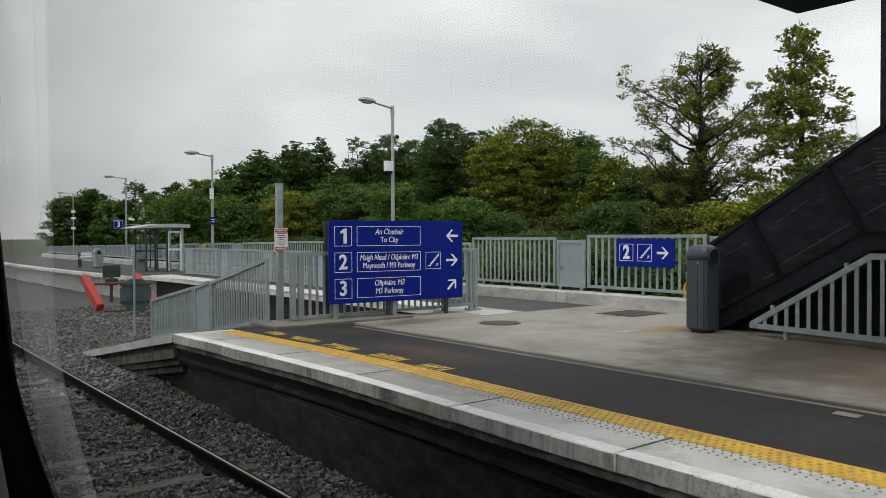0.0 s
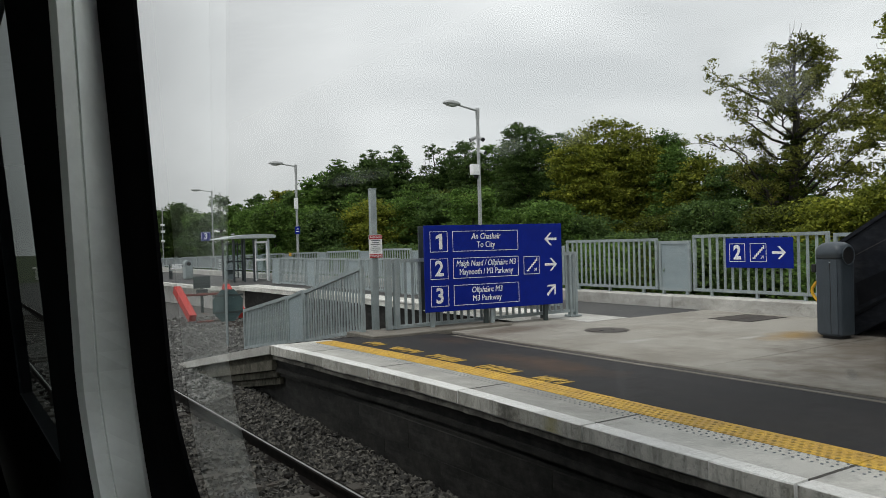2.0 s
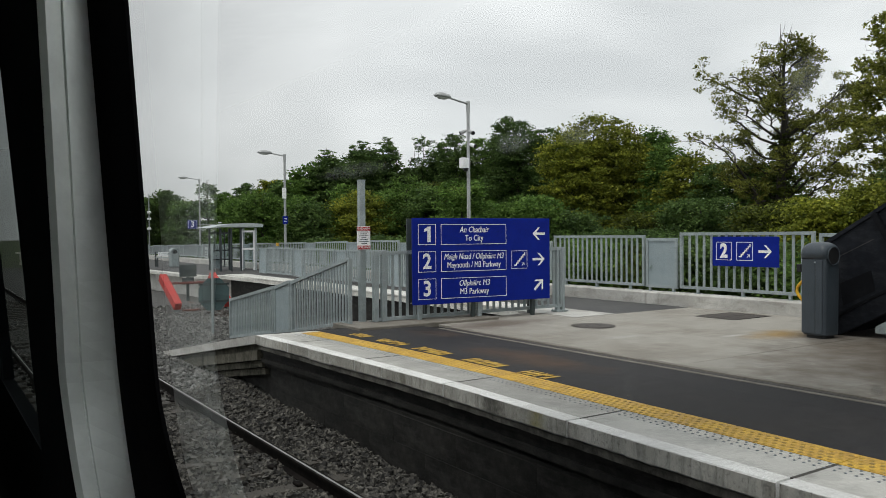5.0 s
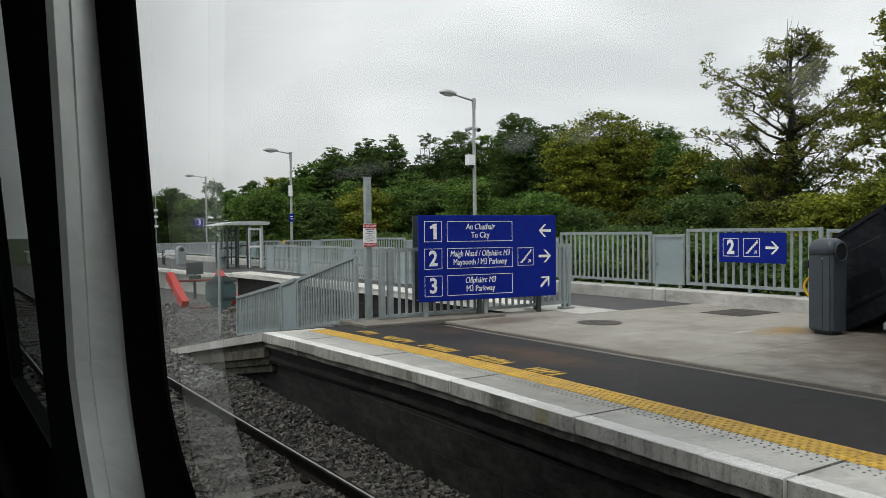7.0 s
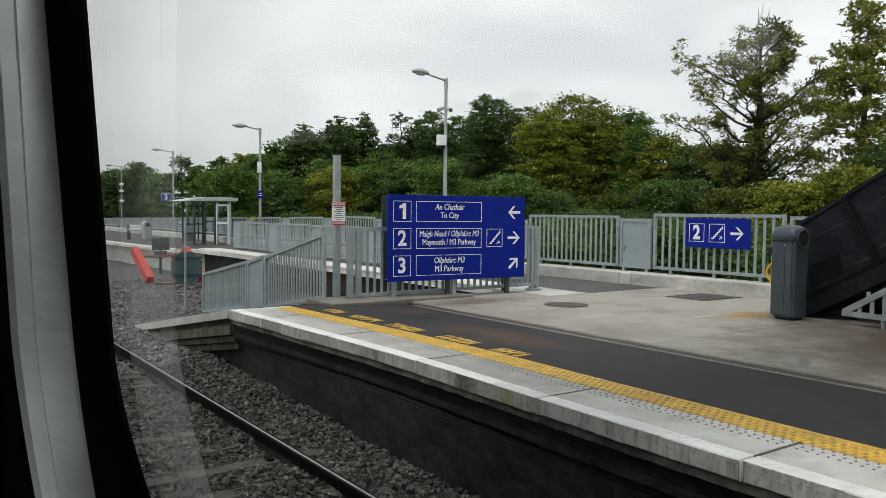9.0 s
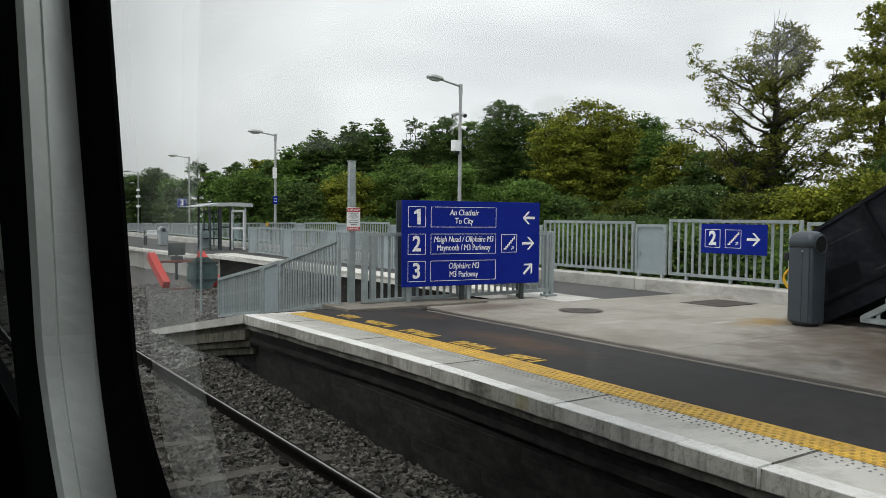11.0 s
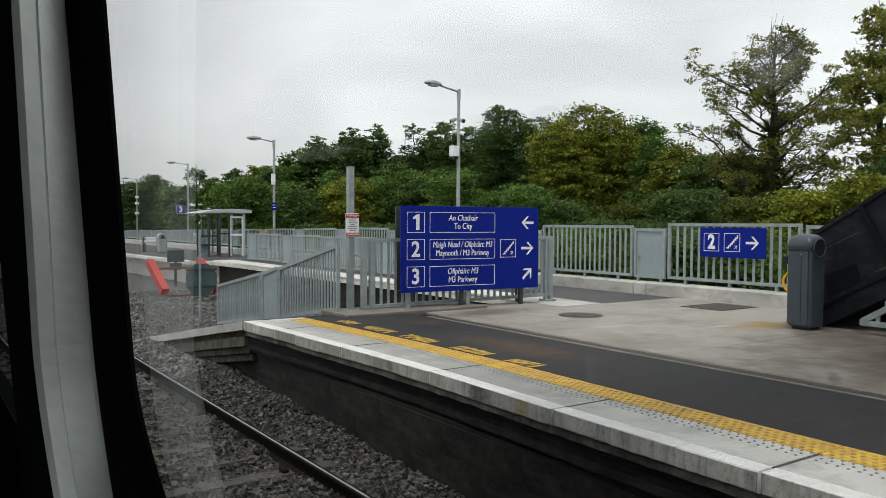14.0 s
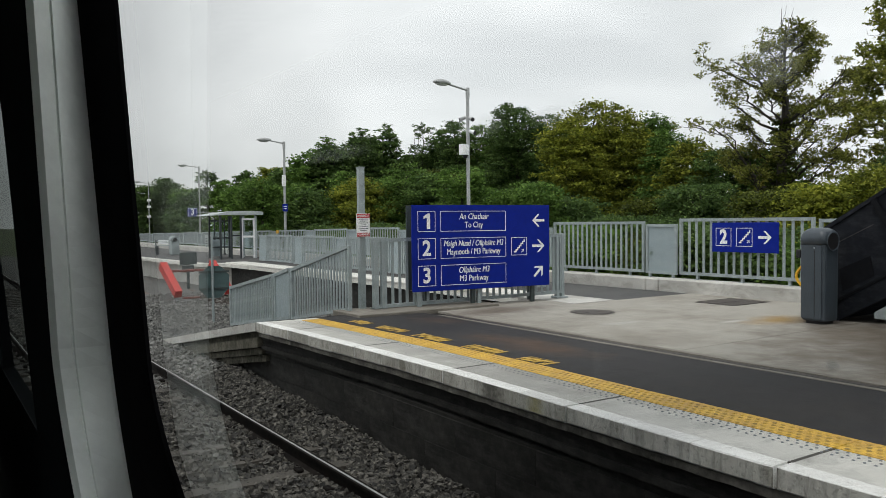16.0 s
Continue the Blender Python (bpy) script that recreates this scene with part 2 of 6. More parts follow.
patch(M_NOSEFACE, (4.095, 4.445), (0.05, 0.03), (0.11, 0.10, 0.08), 0.75, 14, 0.3)
patch(M_NOSEFACE, (4.151, 6.245), (0.05, 0.03), (0.11, 0.10, 0.08), 0.75, 14, 0.3)
patch(M_NOSEFACE, (4.127, 8.045), (0.05, 0.03), (0.11, 0.10, 0.08), 0.75, 14, 0.3)
patch(M_NOSEFACE, (4.110, 4.82), (0.10, 0.10), (0.34, 0.31, 0.09), 0.75, 30, 1.3)
patch(M_NOSEFACE, (4.125, 5.45), (0.10, 0.22), (0.07, 0.067, 0.055), 0.85, 24, 0.9)
patch(M_NOSEFACE, (4.056, 1.55), (0.05, 0.05), (0.17, 0.16, 0.11), 0.7, 16, 0.4)
patch(M_NOSEFACE, (4.150, 7.0), (0.05, 0.08), (0.17, 0.16, 0.12), 0.7, 16, 0.4)
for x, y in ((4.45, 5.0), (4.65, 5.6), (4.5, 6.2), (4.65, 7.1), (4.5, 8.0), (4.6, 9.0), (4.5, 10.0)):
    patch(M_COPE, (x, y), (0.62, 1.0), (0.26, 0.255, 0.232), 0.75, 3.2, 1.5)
M_YELL = mat("yellow_paint", (0.58, 0.33, 0.025), (0.74, 0.46, 0.04), 0.55, scale=5, grain=120, stain=(0.27, 0.16, 0.05), stain_scale=2.6, stain_amt=0.6, mottle=0.28, mottle_scale=30, speck=0.2)
M_YTXT = mat("worn_yellow_lettering", (0.55, 0.34, 0.035), (0.66, 0.42, 0.05), 0.6, scale=12, grain=120, stain=(0.07, 0.06, 0.045), stain_scale=7, stain_amt=0.95)
M_BLIY = mat("dark_yellow_blister", (0.30, 0.20, 0.05), (0.64, 0.40, 0.05), 0.6, scale=9, grain=100)
M_BLIS = mat("grey_blister", (0.17, 0.19, 0.21), (0.24, 0.255, 0.27), 0.6, grain=100)
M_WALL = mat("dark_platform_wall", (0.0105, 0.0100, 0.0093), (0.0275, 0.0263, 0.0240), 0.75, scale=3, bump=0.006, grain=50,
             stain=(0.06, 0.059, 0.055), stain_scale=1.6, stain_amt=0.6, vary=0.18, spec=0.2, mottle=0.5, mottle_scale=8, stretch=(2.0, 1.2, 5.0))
M_RAMP = mat("mossy_ramp_concrete", (0.075, 0.070, 0.053), (0.165, 0.156, 0.126), 0.85, scale=3.5, bump=0.006, grain=60,
             stain=(0.022, 0.022, 0.013), stain_scale=2.2, stain_amt=0.95, spec=0.2, mottle=0.4, mottle_scale=12, speck=0.3, stretch=(1.0, 2.5, 1.0))
M_KERB = mat("kerb_concrete", (0.46, 0.45, 0.42), (0.58, 0.568, 0.535), 0.7, scale=2.0, bump=0.002, grain=90,
             stain=(0.19, 0.17, 0.135), stain_scale=1.3, stain_amt=0.5, vary=0.08, mottle=0.16, mottle_scale=10, speck=0.15, stretch=(1.0, 1.2, 3.0))
M_GALV = mat("galvanised_steel", (0.28, 0.328, 0.335), (0.38, 0.428, 0.435), 0.5, 0.25, scale=7, grain=70, bump=0.0006,
             stain=(0.24, 0.25, 0.25), stain_scale=3, stain_amt=0.4, vary=0.06)
M_GALV_PANEL = mat("galvanised_sheet", (0.29, 0.35, 0.37), (0.35, 0.405, 0.42), 0.5, 0.3, scale=5, grain=50)
M_DULLSHEET = mat("dull_grey_sheet", (0.17, 0.20, 0.205), (0.22, 0.25, 0.255), 0.6, 0.1, scale=2, grain=40, stain=(0.13, 0.14, 0.14), stain_scale=1.2, stain_amt=0.5)
M_BLUE = mat("sign_blue", (0.0035, 0.015, 0.225), (0.0045, 0.019, 0.26), 0.5, scale=2, grain=20, spec=0.12)
M_WHITE = mat("sign_white", (0.87, 0.88, 0.89), (0.91, 0.91, 0.91), 0.45, scale=3, grain=20)
M_SIGNBACK = mat("sign_back_grey_green", (0.035, 0.048, 0.048), (0.05, 0.065, 0.064), 0.55, scale=4)
M_TEAL = mat("board_back_teal", (0.065, 0.11, 0.112), (0.088, 0.14, 0.14), 0.55, scale=4)
M_RED = mat("red_paint", (0.42, 0.035, 0.03), (0.55, 0.055, 0.045), 0.5, scale=6, stain=(0.2, 0.05, 0.035), stain_scale=3, stain_amt=0.4)
M_SIGNRED = mat("sign_red", (0.45, 0.03, 0.035), (0.5, 0.035, 0.04), 0.45)
M_BIN = mat("bin_grey_plastic", (0.042, 0.055, 0.068), (0.056, 0.070, 0.085), 0.42, scale=4, grain=30, bump=0.0006)
M_BLACK = mat("black_rubber", (0.006, 0.006, 0.007), (0.010, 0.010, 0.011), 0.6, scale=5)
M_STAIR = mat("dark_bridge_steel", (0.0075, 0.0088, 0.0125), (0.0135, 0.0155, 0.0205), 0.6, 0.0, scale=2.5, grain=40, bump=0.002,
              stain=(0.036, 0.038, 0.042), stain_scale=3.0, stain_amt=0.6, spec=0.14, mottle=0.35, stretch=(1.0, 0.8, 2.2))
M_STAIRRIB = mat("dark_bridge_rib", (0.005, 0.0055, 0.007), (0.009, 0.010, 0.0125), 0.6, scale=3, grain=40, spec=0.12, mottle=0.3)
M_SCUFF = mat("scuffed_paint", (0.025, 0.024, 0.023), (0.075, 0.068, 0.062), 0.8, scale=9, grain=60, stain=(0.012, 0.0125, 0.015), stain_scale=6, stain_amt=0.9)
M_STEEL = mat("rail_head_steel", (0.36, 0.36, 0.355), (0.45, 0.45, 0.445), 0.42, 0.85, scale=4, grain=20, mottle=0)
M_RUST = mat("rusty_rail_web", (0.009, 0.008, 0.0075), (0.020, 0.017, 0.015), 0.85, 0.0, scale=9, grain=90, bump=0.001, spec=0.06)
M_RUSTRAIL = mat("rusty_rail", (0.12, 0.06, 0.035), (0.17, 0.09, 0.055), 0.8, scale=9, grain=90)
M_SLEEP = mat("concrete_sleeper", (0.045, 0.041, 0.035), (0.085, 0.079, 0.068), 0.85, scale=4, grain=60, bump=0.003,
              stain=(0.06, 0.05, 0.04), stain_scale=3, stain_amt=0.6, vary=0.15)
M_STONE = mat("ballast_stone", (0.009, 0.0085, 0.0075), (0.120, 0.114, 0.099), 0.8, scale=24, grain=90, bump=0.003, island=0.85)
M_PALESTONE = mat("pale_ballast_stone", (0.085, 0.085, 0.08), (0.24, 0.238, 0.225), 0.85, scale=7, grain=50, bump=0.003, island=0.6)
# bed coloured near black to paint shade into the gaps between stones
M_BALL = mat("ballast_bed", (0.008, 0.0077, 0.0073), (0.022, 0.021, 0.019), 0.9, scale=14, grain=30, bump=0.03)
M_PALEBED = mat("pale_ballast_bed", (0.05, 0.05, 0.047), (0.13, 0.127, 0.12), 0.9, scale=14, grain=30, bump=0.03)
M_EARTH = mat("rough_grass", (0.035, 0.055, 0.018), (0.07, 0.085, 0.03), 0.9, scale=0.3, grain=6, bump=0.05)
M_LAMP = mat("lamp_grey", (0.36, 0.37, 0.37), (0.44, 0.45, 0.45), 0.45, 0.3, scale=5)
M_LENS = mat("lamp_glass_bowl", (0.55, 0.56, 0.56), (0.62, 0.63, 0.63), 0.2, scale=5)
M_IRON = mat("cast_iron_cover", (0.05, 0.042, 0.036), (0.085, 0.07, 0.06), 0.6, 0.3, scale=9, grain=80, bump=0.004)
M_ORANGE = mat("yellow_plastic", (0.75, 0.42, 0.02), (0.8, 0.47, 0.03), 0.45)
M_SHELF = mat("shelter_frame_grey", (0.42, 0.46, 0.465), (0.50, 0.54, 0.545), 0.5, 0.2, scale=5)
M_DARKFR = mat("shelter_frame_dark", (0.03, 0.04, 0.045), (0.045, 0.055, 0.06), 0.5, scale=5)
M_BARK = mat("bark", (0.022, 0.019, 0.014), (0.042, 0.036, 0.028), 0.9, scale=3, grain=20, bump=0.02)
M_LEAF = [leaf_mat("leaf_mid_green", (0.043, 0.090, 0.020), (0.116, 0.204, 0.043), (0.220, 0.330, 0.080)),
          leaf_mat("leaf_dark_green", (0.035, 0.065, 0.021), (0.082, 0.137, 0.038), (0.150, 0.222, 0.062)),
          leaf_mat("leaf_yellow_green", (0.057, 0.076, 0.013), (0.190, 0.216, 0.030), (0.365, 0.380, 0.056)),
          # fourth tone puts the understory's deep shade into the leaf colour
          leaf_mat("leaf_shade_green", (0.024, 0.034, 0.008), (0.066, 0.084, 0.015), (0.165, 0.195, 0.032)),
          leaf_mat("leaf_olive", (0.078, 0.095, 0.019), (0.205, 0.222, 0.042), (0.340, 0.340, 0.072))]
M_RUSTRED = mat("rusty_red_beam", (0.16, 0.04, 0.03), (0.22, 0.06, 0.045), 0.7, scale=6)
M_TRIM = mat("train_white_trim", (0.80, 0.845, 0.825), (0.84, 0.88, 0.86), 0.42, scale=3, grain=15)
M_GASK = mat("window_gasket", (0.003, 0.003, 0.0035), (0.005, 0.005, 0.0055), 0.8, scale=5, spec=0.04)
M_CLOTH = mat("dark_interior", (0.010, 0.012, 0.014), (0.017, 0.020, 0.023), 0.9, scale=8, grain=120, spec=0.1)
M_WINDOW = glass_mat("carriage_window_glass", (0.985, 0.99, 0.985), ior=2.4)


def pane_spots(m, spots):
    """Translucent spots on a pane, at places (y, z) of given half sizes and strength; they scatter the daylight."""
    n, l = m.node_tree.nodes, m.node_tree.links
    out = n["Material Output"]
    co = n.new("ShaderNodeTexCoord")
    ns = n.new("ShaderNodeTexNoise")
    ns.inputs["Scale"].default_value, ns.inputs["Detail"].default_value = 45, 4
    l.new(co.outputs["Object"], ns.inputs["Vector"])
    for (y, z), (ry, rz), amount, tone in spots:
        mp = n.new("ShaderNodeMapping")
        mp.vector_type = "TEXTURE"
        mp.inputs["Location"].default_value = (0, y, z)
        mp.inputs["Scale"].default_value = (1000, ry, rz)
        l.new(co.outputs["Object"], mp.inputs[0])
        ln = n.new("ShaderNodeVectorMath")
        ln.operation = "LENGTH"
        l.new(mp.outputs[0], ln.inputs[0])
        ad = n.new("ShaderNodeMath")
        ad.operation = "ADD"
        l.new(ln.outputs["Value"], ad.inputs[0])
        l.new(ns.outputs["Fac"], ad.inputs[1])
        rg = n.new("ShaderNodeMapRange")
        rg.interpolation_type = "SMOOTHSTEP"
        rg.inputs["From Min"].default_value, rg.inputs["From Max"].default_value = 1.7, 0.9
        rg.inputs["To Max"].default_value = amount
        l.new(ad.outputs[0], rg.inputs["Value"])
        tr = n.new("ShaderNodeBsdfTranslucent")
        tr.inputs["Color"].default_value = (tone, tone * 1.03, tone, 1)
        ms = n.new("ShaderNodeMixShader")
        l.new(rg.outputs[0], ms.inputs[0])
        l.new(out.inputs["Surface"].links[0].from_socket, ms.inputs[1])
        l.new(tr.outputs[0], ms.inputs[2])
        l.new(ms.outputs[0], out.inputs["Surface"])


# four hazy spots, a dirt blob, and a pale reflection streak painted on glass
pane_spots(M_WINDOW, (((0.454, 1.484), (0.046, 0.005), 0.06, 0.9), ((0.287, 1.4855), (0.014, 0.005), 0.11, 0.9), ((0.243, 1.4845), (0.012, 0.004), 0.14, 0.6),
                 ((0.140, 1.489), (0.011, 0.008), 0.11, 1.0), ((0.125, 1.395), (0.0024, 0.0019), 0.35, 0.2), ((0.225, 1.382), (0.003, 0.012), 0.03, 0.7)))
# dark tint on the second pane in place of a dim interior reflection
M_DIMGLASS = glass_mat("dimmed_window_glass", (0.35, 0.38, 0.37))
M_GLASS = glass_mat("clear_glass", (0.90, 0.94, 0.94))

# ---------------------------------------------------------------- building helpers


def link(name, bm, material, parent=None, smooth=False):
    me = bpy.data.meshes.new(name)
    bm.to_mesh(me)
    bm.free()
    me.materials.append(material)
    if smooth:
        me.shade_smooth()
    ob = new(name, me)
    if parent:
        ob.parent = parent
    return ob


def part(name, bm, material, parent, label="", smooth=False):
    ob = link(name, bm, material, parent, smooth)
    return tagged(ob, label) if label else ob


def thing(name, m, label, category, group="", kind=""):
    ob = new(name)
    ob.empty_display_size = 0.2
    ob.matrix_world = m
    return tagged(ob, label, category, group, kind)


def box(bm, x0, x1, y0, y1, z0, z1, bevel=0.0):
    vs = [bm.verts.new((x, y, z)) for x in (x0, x1) for y in (y0, y1) for z in (z0, z1)]
    fs = [bm.faces.new([vs[i] for i in f]) for f in
          ((0, 1, 3, 2), (4, 6, 7, 5), (0, 4, 5, 1), (2, 3, 7, 6), (0, 2, 6, 4), (1, 5, 7, 3))]
    if bevel:
        bmesh.ops.bevel(bm, geom=list({e for f in fs for e in f.edges}), offset=bevel, segments=1, affect="EDGES")
    return bm


def boxed(x0, x1, y0, y1, z0, z1, bevel=0.0):
    return box(bmesh.new(), x0, x1, y0, y1, z0, z1, bevel)


def prism(bm, outline, axis, a, b):
    """A flat outline of (u, v) drawn out from a to b along an axis."""
    def at(u, v, w):
        return {"x": (w, u, v), "y": (u, w, v), "z": (u, v, w)}[axis]
    lo = [bm.verts.new(at(u, v, a)) for u, v in outline]
    hi = [bm.verts.new(at(u, v, b)) for u, v in outline]
    bm.faces.new(lo)
    bm.faces.new(hi[::-1])
    k = len(lo)
    for i in range(k):
        bm.faces.new((lo[i], hi[i], hi[(i + 1) % k], lo[(i + 1) % k]))
    bmesh.ops.recalc_face_normals(bm, faces=bm.faces)
    return bm


def tube(bm, p, q, r0, r1=None, seg=10):
    r1 = r0 if r1 is None else r1
    p, q = Vector(p), Vector(q)
    turn = (q - p).to_track_quat("Z", "Y").to_matrix()
    rings = []
    for c, r in ((p, r0), (q, r1)):
        rings.append([bm.verts.new(c + turn @ Vector((r * math.cos(2 * math.pi * i / seg), r * math.sin(2 * math.pi * i / seg), 0)))
                      for i in range(seg)])
    for i in range(seg):
        bm.faces.new((rings[0][i], rings[0][(i + 1) % seg], rings[1][(i + 1) % seg], rings[1][i]))
    bm.faces.new(rings[0][::-1])
    bm.faces.new(rings[1])
    return bm


def bar(bm, p, q, w, d=None):
    """A square bar from p to q."""
    d = d or w
    p, q = Vector(p), Vector(q)
    way = (q - p).normalized()
    side = way.cross(Vector((0, 0, 1)))
    side = side.normalized() if side.length > 1e-3 else Vector((1, 0, 0))
    top = side.cross(way).normalized()
    ends = []
    for c in (p, q):
        ends.append([bm.verts.new(c + side * sx * w / 2 + top * sz * d / 2) for sx, sz in ((-1, -1), (1, -1), (1, 1), (-1, 1))])
    for i in range(4):
        bm.faces.new((ends[0][i], ends[0][(i + 1) % 4], ends[1][(i + 1) % 4], ends[1][i]))
    bm.faces.new(ends[0][::-1])
    bm.faces.new(ends[1])
    bmesh.ops.recalc_face_normals(bm, faces=bm.faces)
    return bm


def smoothstep(a, b, v):
    v = min(max((v - a) / (b - a), 0), 1)
    return v * v * (3 - 2 * v)


def bow(y):
    """The platform edge is not quite straight."""
    return 0.10 * math.exp(-(((y - 6.6) / 2.3) ** 2)) - 0.05 * smoothstep(9, 11, y)


def letters(name, body, size, m, material, parent, shear=0.0, bold=0.0, wide=1.0, align="CENTER", heavy=0.0):
    """Raised lettering; heavy: by how much a second, shifted strike thickens the strokes."""
    cu = bpy.data.curves.new(name, "FONT")
    cu.body, cu.size, cu.align_x, cu.align_y = body, size, align, "CENTER"
    cu.shear, cu.offset, cu.extrude, cu.resolution_u = shear, bold, 0.001, 3
    tmp = bpy.data.objects.new(name, cu)
    scene.collection.objects.link(tmp)
    me = bpy.data.meshes.new_from_object(tmp.evaluated_get(bpy.context.evaluated_depsgraph_get()))
    bpy.data.objects.remove(tmp)
    if heavy:
        bm = bmesh.new()
        bm.from_mesh(me)
        twin = bmesh.ops.duplicate(bm, geom=bm.verts[:] + bm.edges[:] + bm.faces[:])["geom"]
        bmesh.ops.translate(bm, verts=[v for v in twin if isinstance(v, bmesh.types.BMVert)], vec=(heavy, heavy * 0.3, 0.0004))
        bmesh.ops.translate(bm, verts=bm.verts[:], vec=(-heavy / 2, 0, 0))
        bm.to_mesh(me)
        bm.free()
    me.materials.clear()
    me.materials.append(material)
    ob = new(name, me)
    ob.parent = parent
    ob.matrix_basis = m @ Matrix.Diagonal((wide, 1, 1, 1))
    return ob

# ---------------------------------------------------------------- ground, track bed and tracks


def build_ground():
    bm = bmesh.new()
    vs = [bm.verts.new(p) for p in ((-900, -900, -1.3), (900, -900, -1.3), (900, 900, -1.3), (-900, 900, -1.3))]
    bm.faces.new(vs)
    return tagged(link("ground", bm, M_EARTH), "rough green grass and earth reaching far off", "ground", kind="structure")


def bed_height(x, y):
    z = -1.074 - 0.016 * smoothstep(3.3, 3.8, x) + 0.17 * smoothstep(6.0, 11.0, y) * smoothstep(3.2, 4.1, x)
    z += 0.05 * noise.noise(Vector((x * 0.9, y * 0.9, 0))) + 0.025 * noise.noise(Vector((x * 4, y * 4, 3)))
    return z


def build_bed():
    xs, ys = np.arange(-3.0, 9.81, 0.2), np.arange(-8.0, 70.0, 0.3)
    verts = [(x, y, bed_height(x, y)) for y in ys for x in xs]
    k = len(xs)
    faces = [(j * k + i, j * k + i + 1, (j + 1) * k + i + 1, (j + 1) * k + i) for j in range(len(ys) - 1) for i in range(k - 1)]
    me = bpy.data.meshes.new("track_bed")
    me.from_pydata(verts, [], faces)
    me.materials.append(M_BALL)
    me.materials.append(M_PALEBED)
    for f in me.polygons:
        f.material_index = int(verts[f.vertices[0]][1] > 12.4 + 0.5 * noise.noise(Vector((verts[f.vertices[0]][0], 0, 7))))
    me.shade_smooth()
    return tagged(new("track_bed", me), "grey stone ballast bed beneath the tracks", "track bed", kind="structure")


def scatter_stones(name, count, x0, x1, y0, y1, size, seed, dense=1.0, material=M_STONE, label="loose broken grey ballast stones between the rails", category="ballast"):
    rng = np.random.default_rng(seed)
    cube = np.array([(x, y, z) for x in (-1, 1) for y in (-1, 1) for z in (-1, 1)], float)
    quads = np.array(((0, 1, 3, 2), (4, 6, 7, 5), (0, 4, 5, 1), (2, 3, 7, 6), (0, 2, 6, 4), (1, 5, 7, 3)))
    xs, ys = rng.uniform(x0, x1, count), y0 + (y1 - y0) * rng.uniform(0, 1, count) ** dense
    verts = np.empty((count, 8, 3))
    for i in range(count):
        s = size * rng.uniform(0.55, 1.35)
        form = cube * rng.uniform(0.55, 0.95, (8, 3)) * np.array((s, s * rng.uniform(0.65, 1), s * rng.uniform(0.5, 0.85)))
        turn = np.array(Euler(rng.uniform(0, 6.28, 3)).to_matrix())
        verts[i] = form @ turn.T + (xs[i], ys[i], bed_height(xs[i], ys[i]) + s * 0.3)
    faces = (quads[None] + 8 * np.arange(count)[:, None, None]).reshape(-1, 4)
    me = bpy.data.meshes.new(name)
    me.from_pydata(verts.reshape(-1, 3).tolist(), [], faces.tolist())
    me.materials.append(material)
    return tagged(new(name, me), label, category, kind="stuff")


def rail_profile(x, top):
    h = [(-0.07, -0.16), (-0.07, -0.148), (-0.012, -0.13), (-0.010, -0.045), (-0.036, -0.032), (-0.036, -0.002)]
    return [(x + u, top + v) for u, v in h] + [(x - u, top + v) for u, v in h[::-1]]


def build_rail(x, y0, y1, top, web, head, label):
    rail = thing("rail", pose(x, y0, top), label, "rail", "track rails")
    part("rail_body", prism(bmesh.new(), rail_profile(0, 0), "y", 0, y1 - y0), web, rail)
    part("rail_head", prism(bmesh.new(), [(-0.012, -0.0015), (-0.008, 0.001), (0.010, 0.001), (0.014, -0.0015)], "y", 0, y1 - y0), head, rail,
         "running surface of the rail")
    return rail


def build_sleeper():
    bm = bmesh.new()
    prism(bm, [(-0.13, -0.2), (0.13, -0.2), (0.10, 0.0), (-0.10, 0.0)], "x", -1.25, 1.25)
    sleeper = thing("sleeper", pose(0, 0, 0), "weathered concrete sleeper half sunk in ballast", "sleeper", "sleepers under the track")
    part("beam", bm, M_SLEEP, sleeper)
    for x in (-0.92, -0.70, 0.70, 0.92):
        part("rail_clip", boxed(x - 0.035, x + 0.035, -0.06, 0.06, 0.0, 0.035, 0.01), M_RUST, sleeper, "rusty spring clip")
    return sleeper


build_ground()
build_bed()
TRACK_X = 2.37
for x in (TRACK_X - 0.83, TRACK_X + 0.83):
    build_rail(x, -10, 60, -0.89, M_RUST, M_STEEL, "dark rusty rail with a worn bright head")
first_sleeper = build_sleeper()
first_sleeper.matrix_world = pose(TRACK_X, 0.4, -1.037)
for i in list(range(-14, 0)) + list(range(1, 52)):
    copy_thing(first_sleeper, pose(TRACK_X + random.uniform(-0.02, 0.02), 0.4 + 0.68 * i, -1.037, 0, 0, random.uniform(-0.8, 0.8)))
scatter_stones("ballast", 15500, 1.25, 4.2, 3.2, 12.5, 0.035, 1)
scatter_stones("ballast", 6800, 0.8, 4.2, -0.5, 3.2, 0.033, 3)
scatter_stones("ballast", 9000, 0.8, 4.2, -8.0, -0.5, 0.036, 4)
scatter_stones("ballast", 17000, 1.4, 8.6, 12.2, 27.0, 0.034, 2, 1.4, M_PALESTONE)
scatter_stones("rubble", 130, 7.2, 8.3, 21.5, 25.0, 0.065, 5, 1.0, M_IRON, "dark rusty broken rubble beside the buffer stop", "rubble")

# ---------------------------------------------------------------- platform
EDGE = 4.055


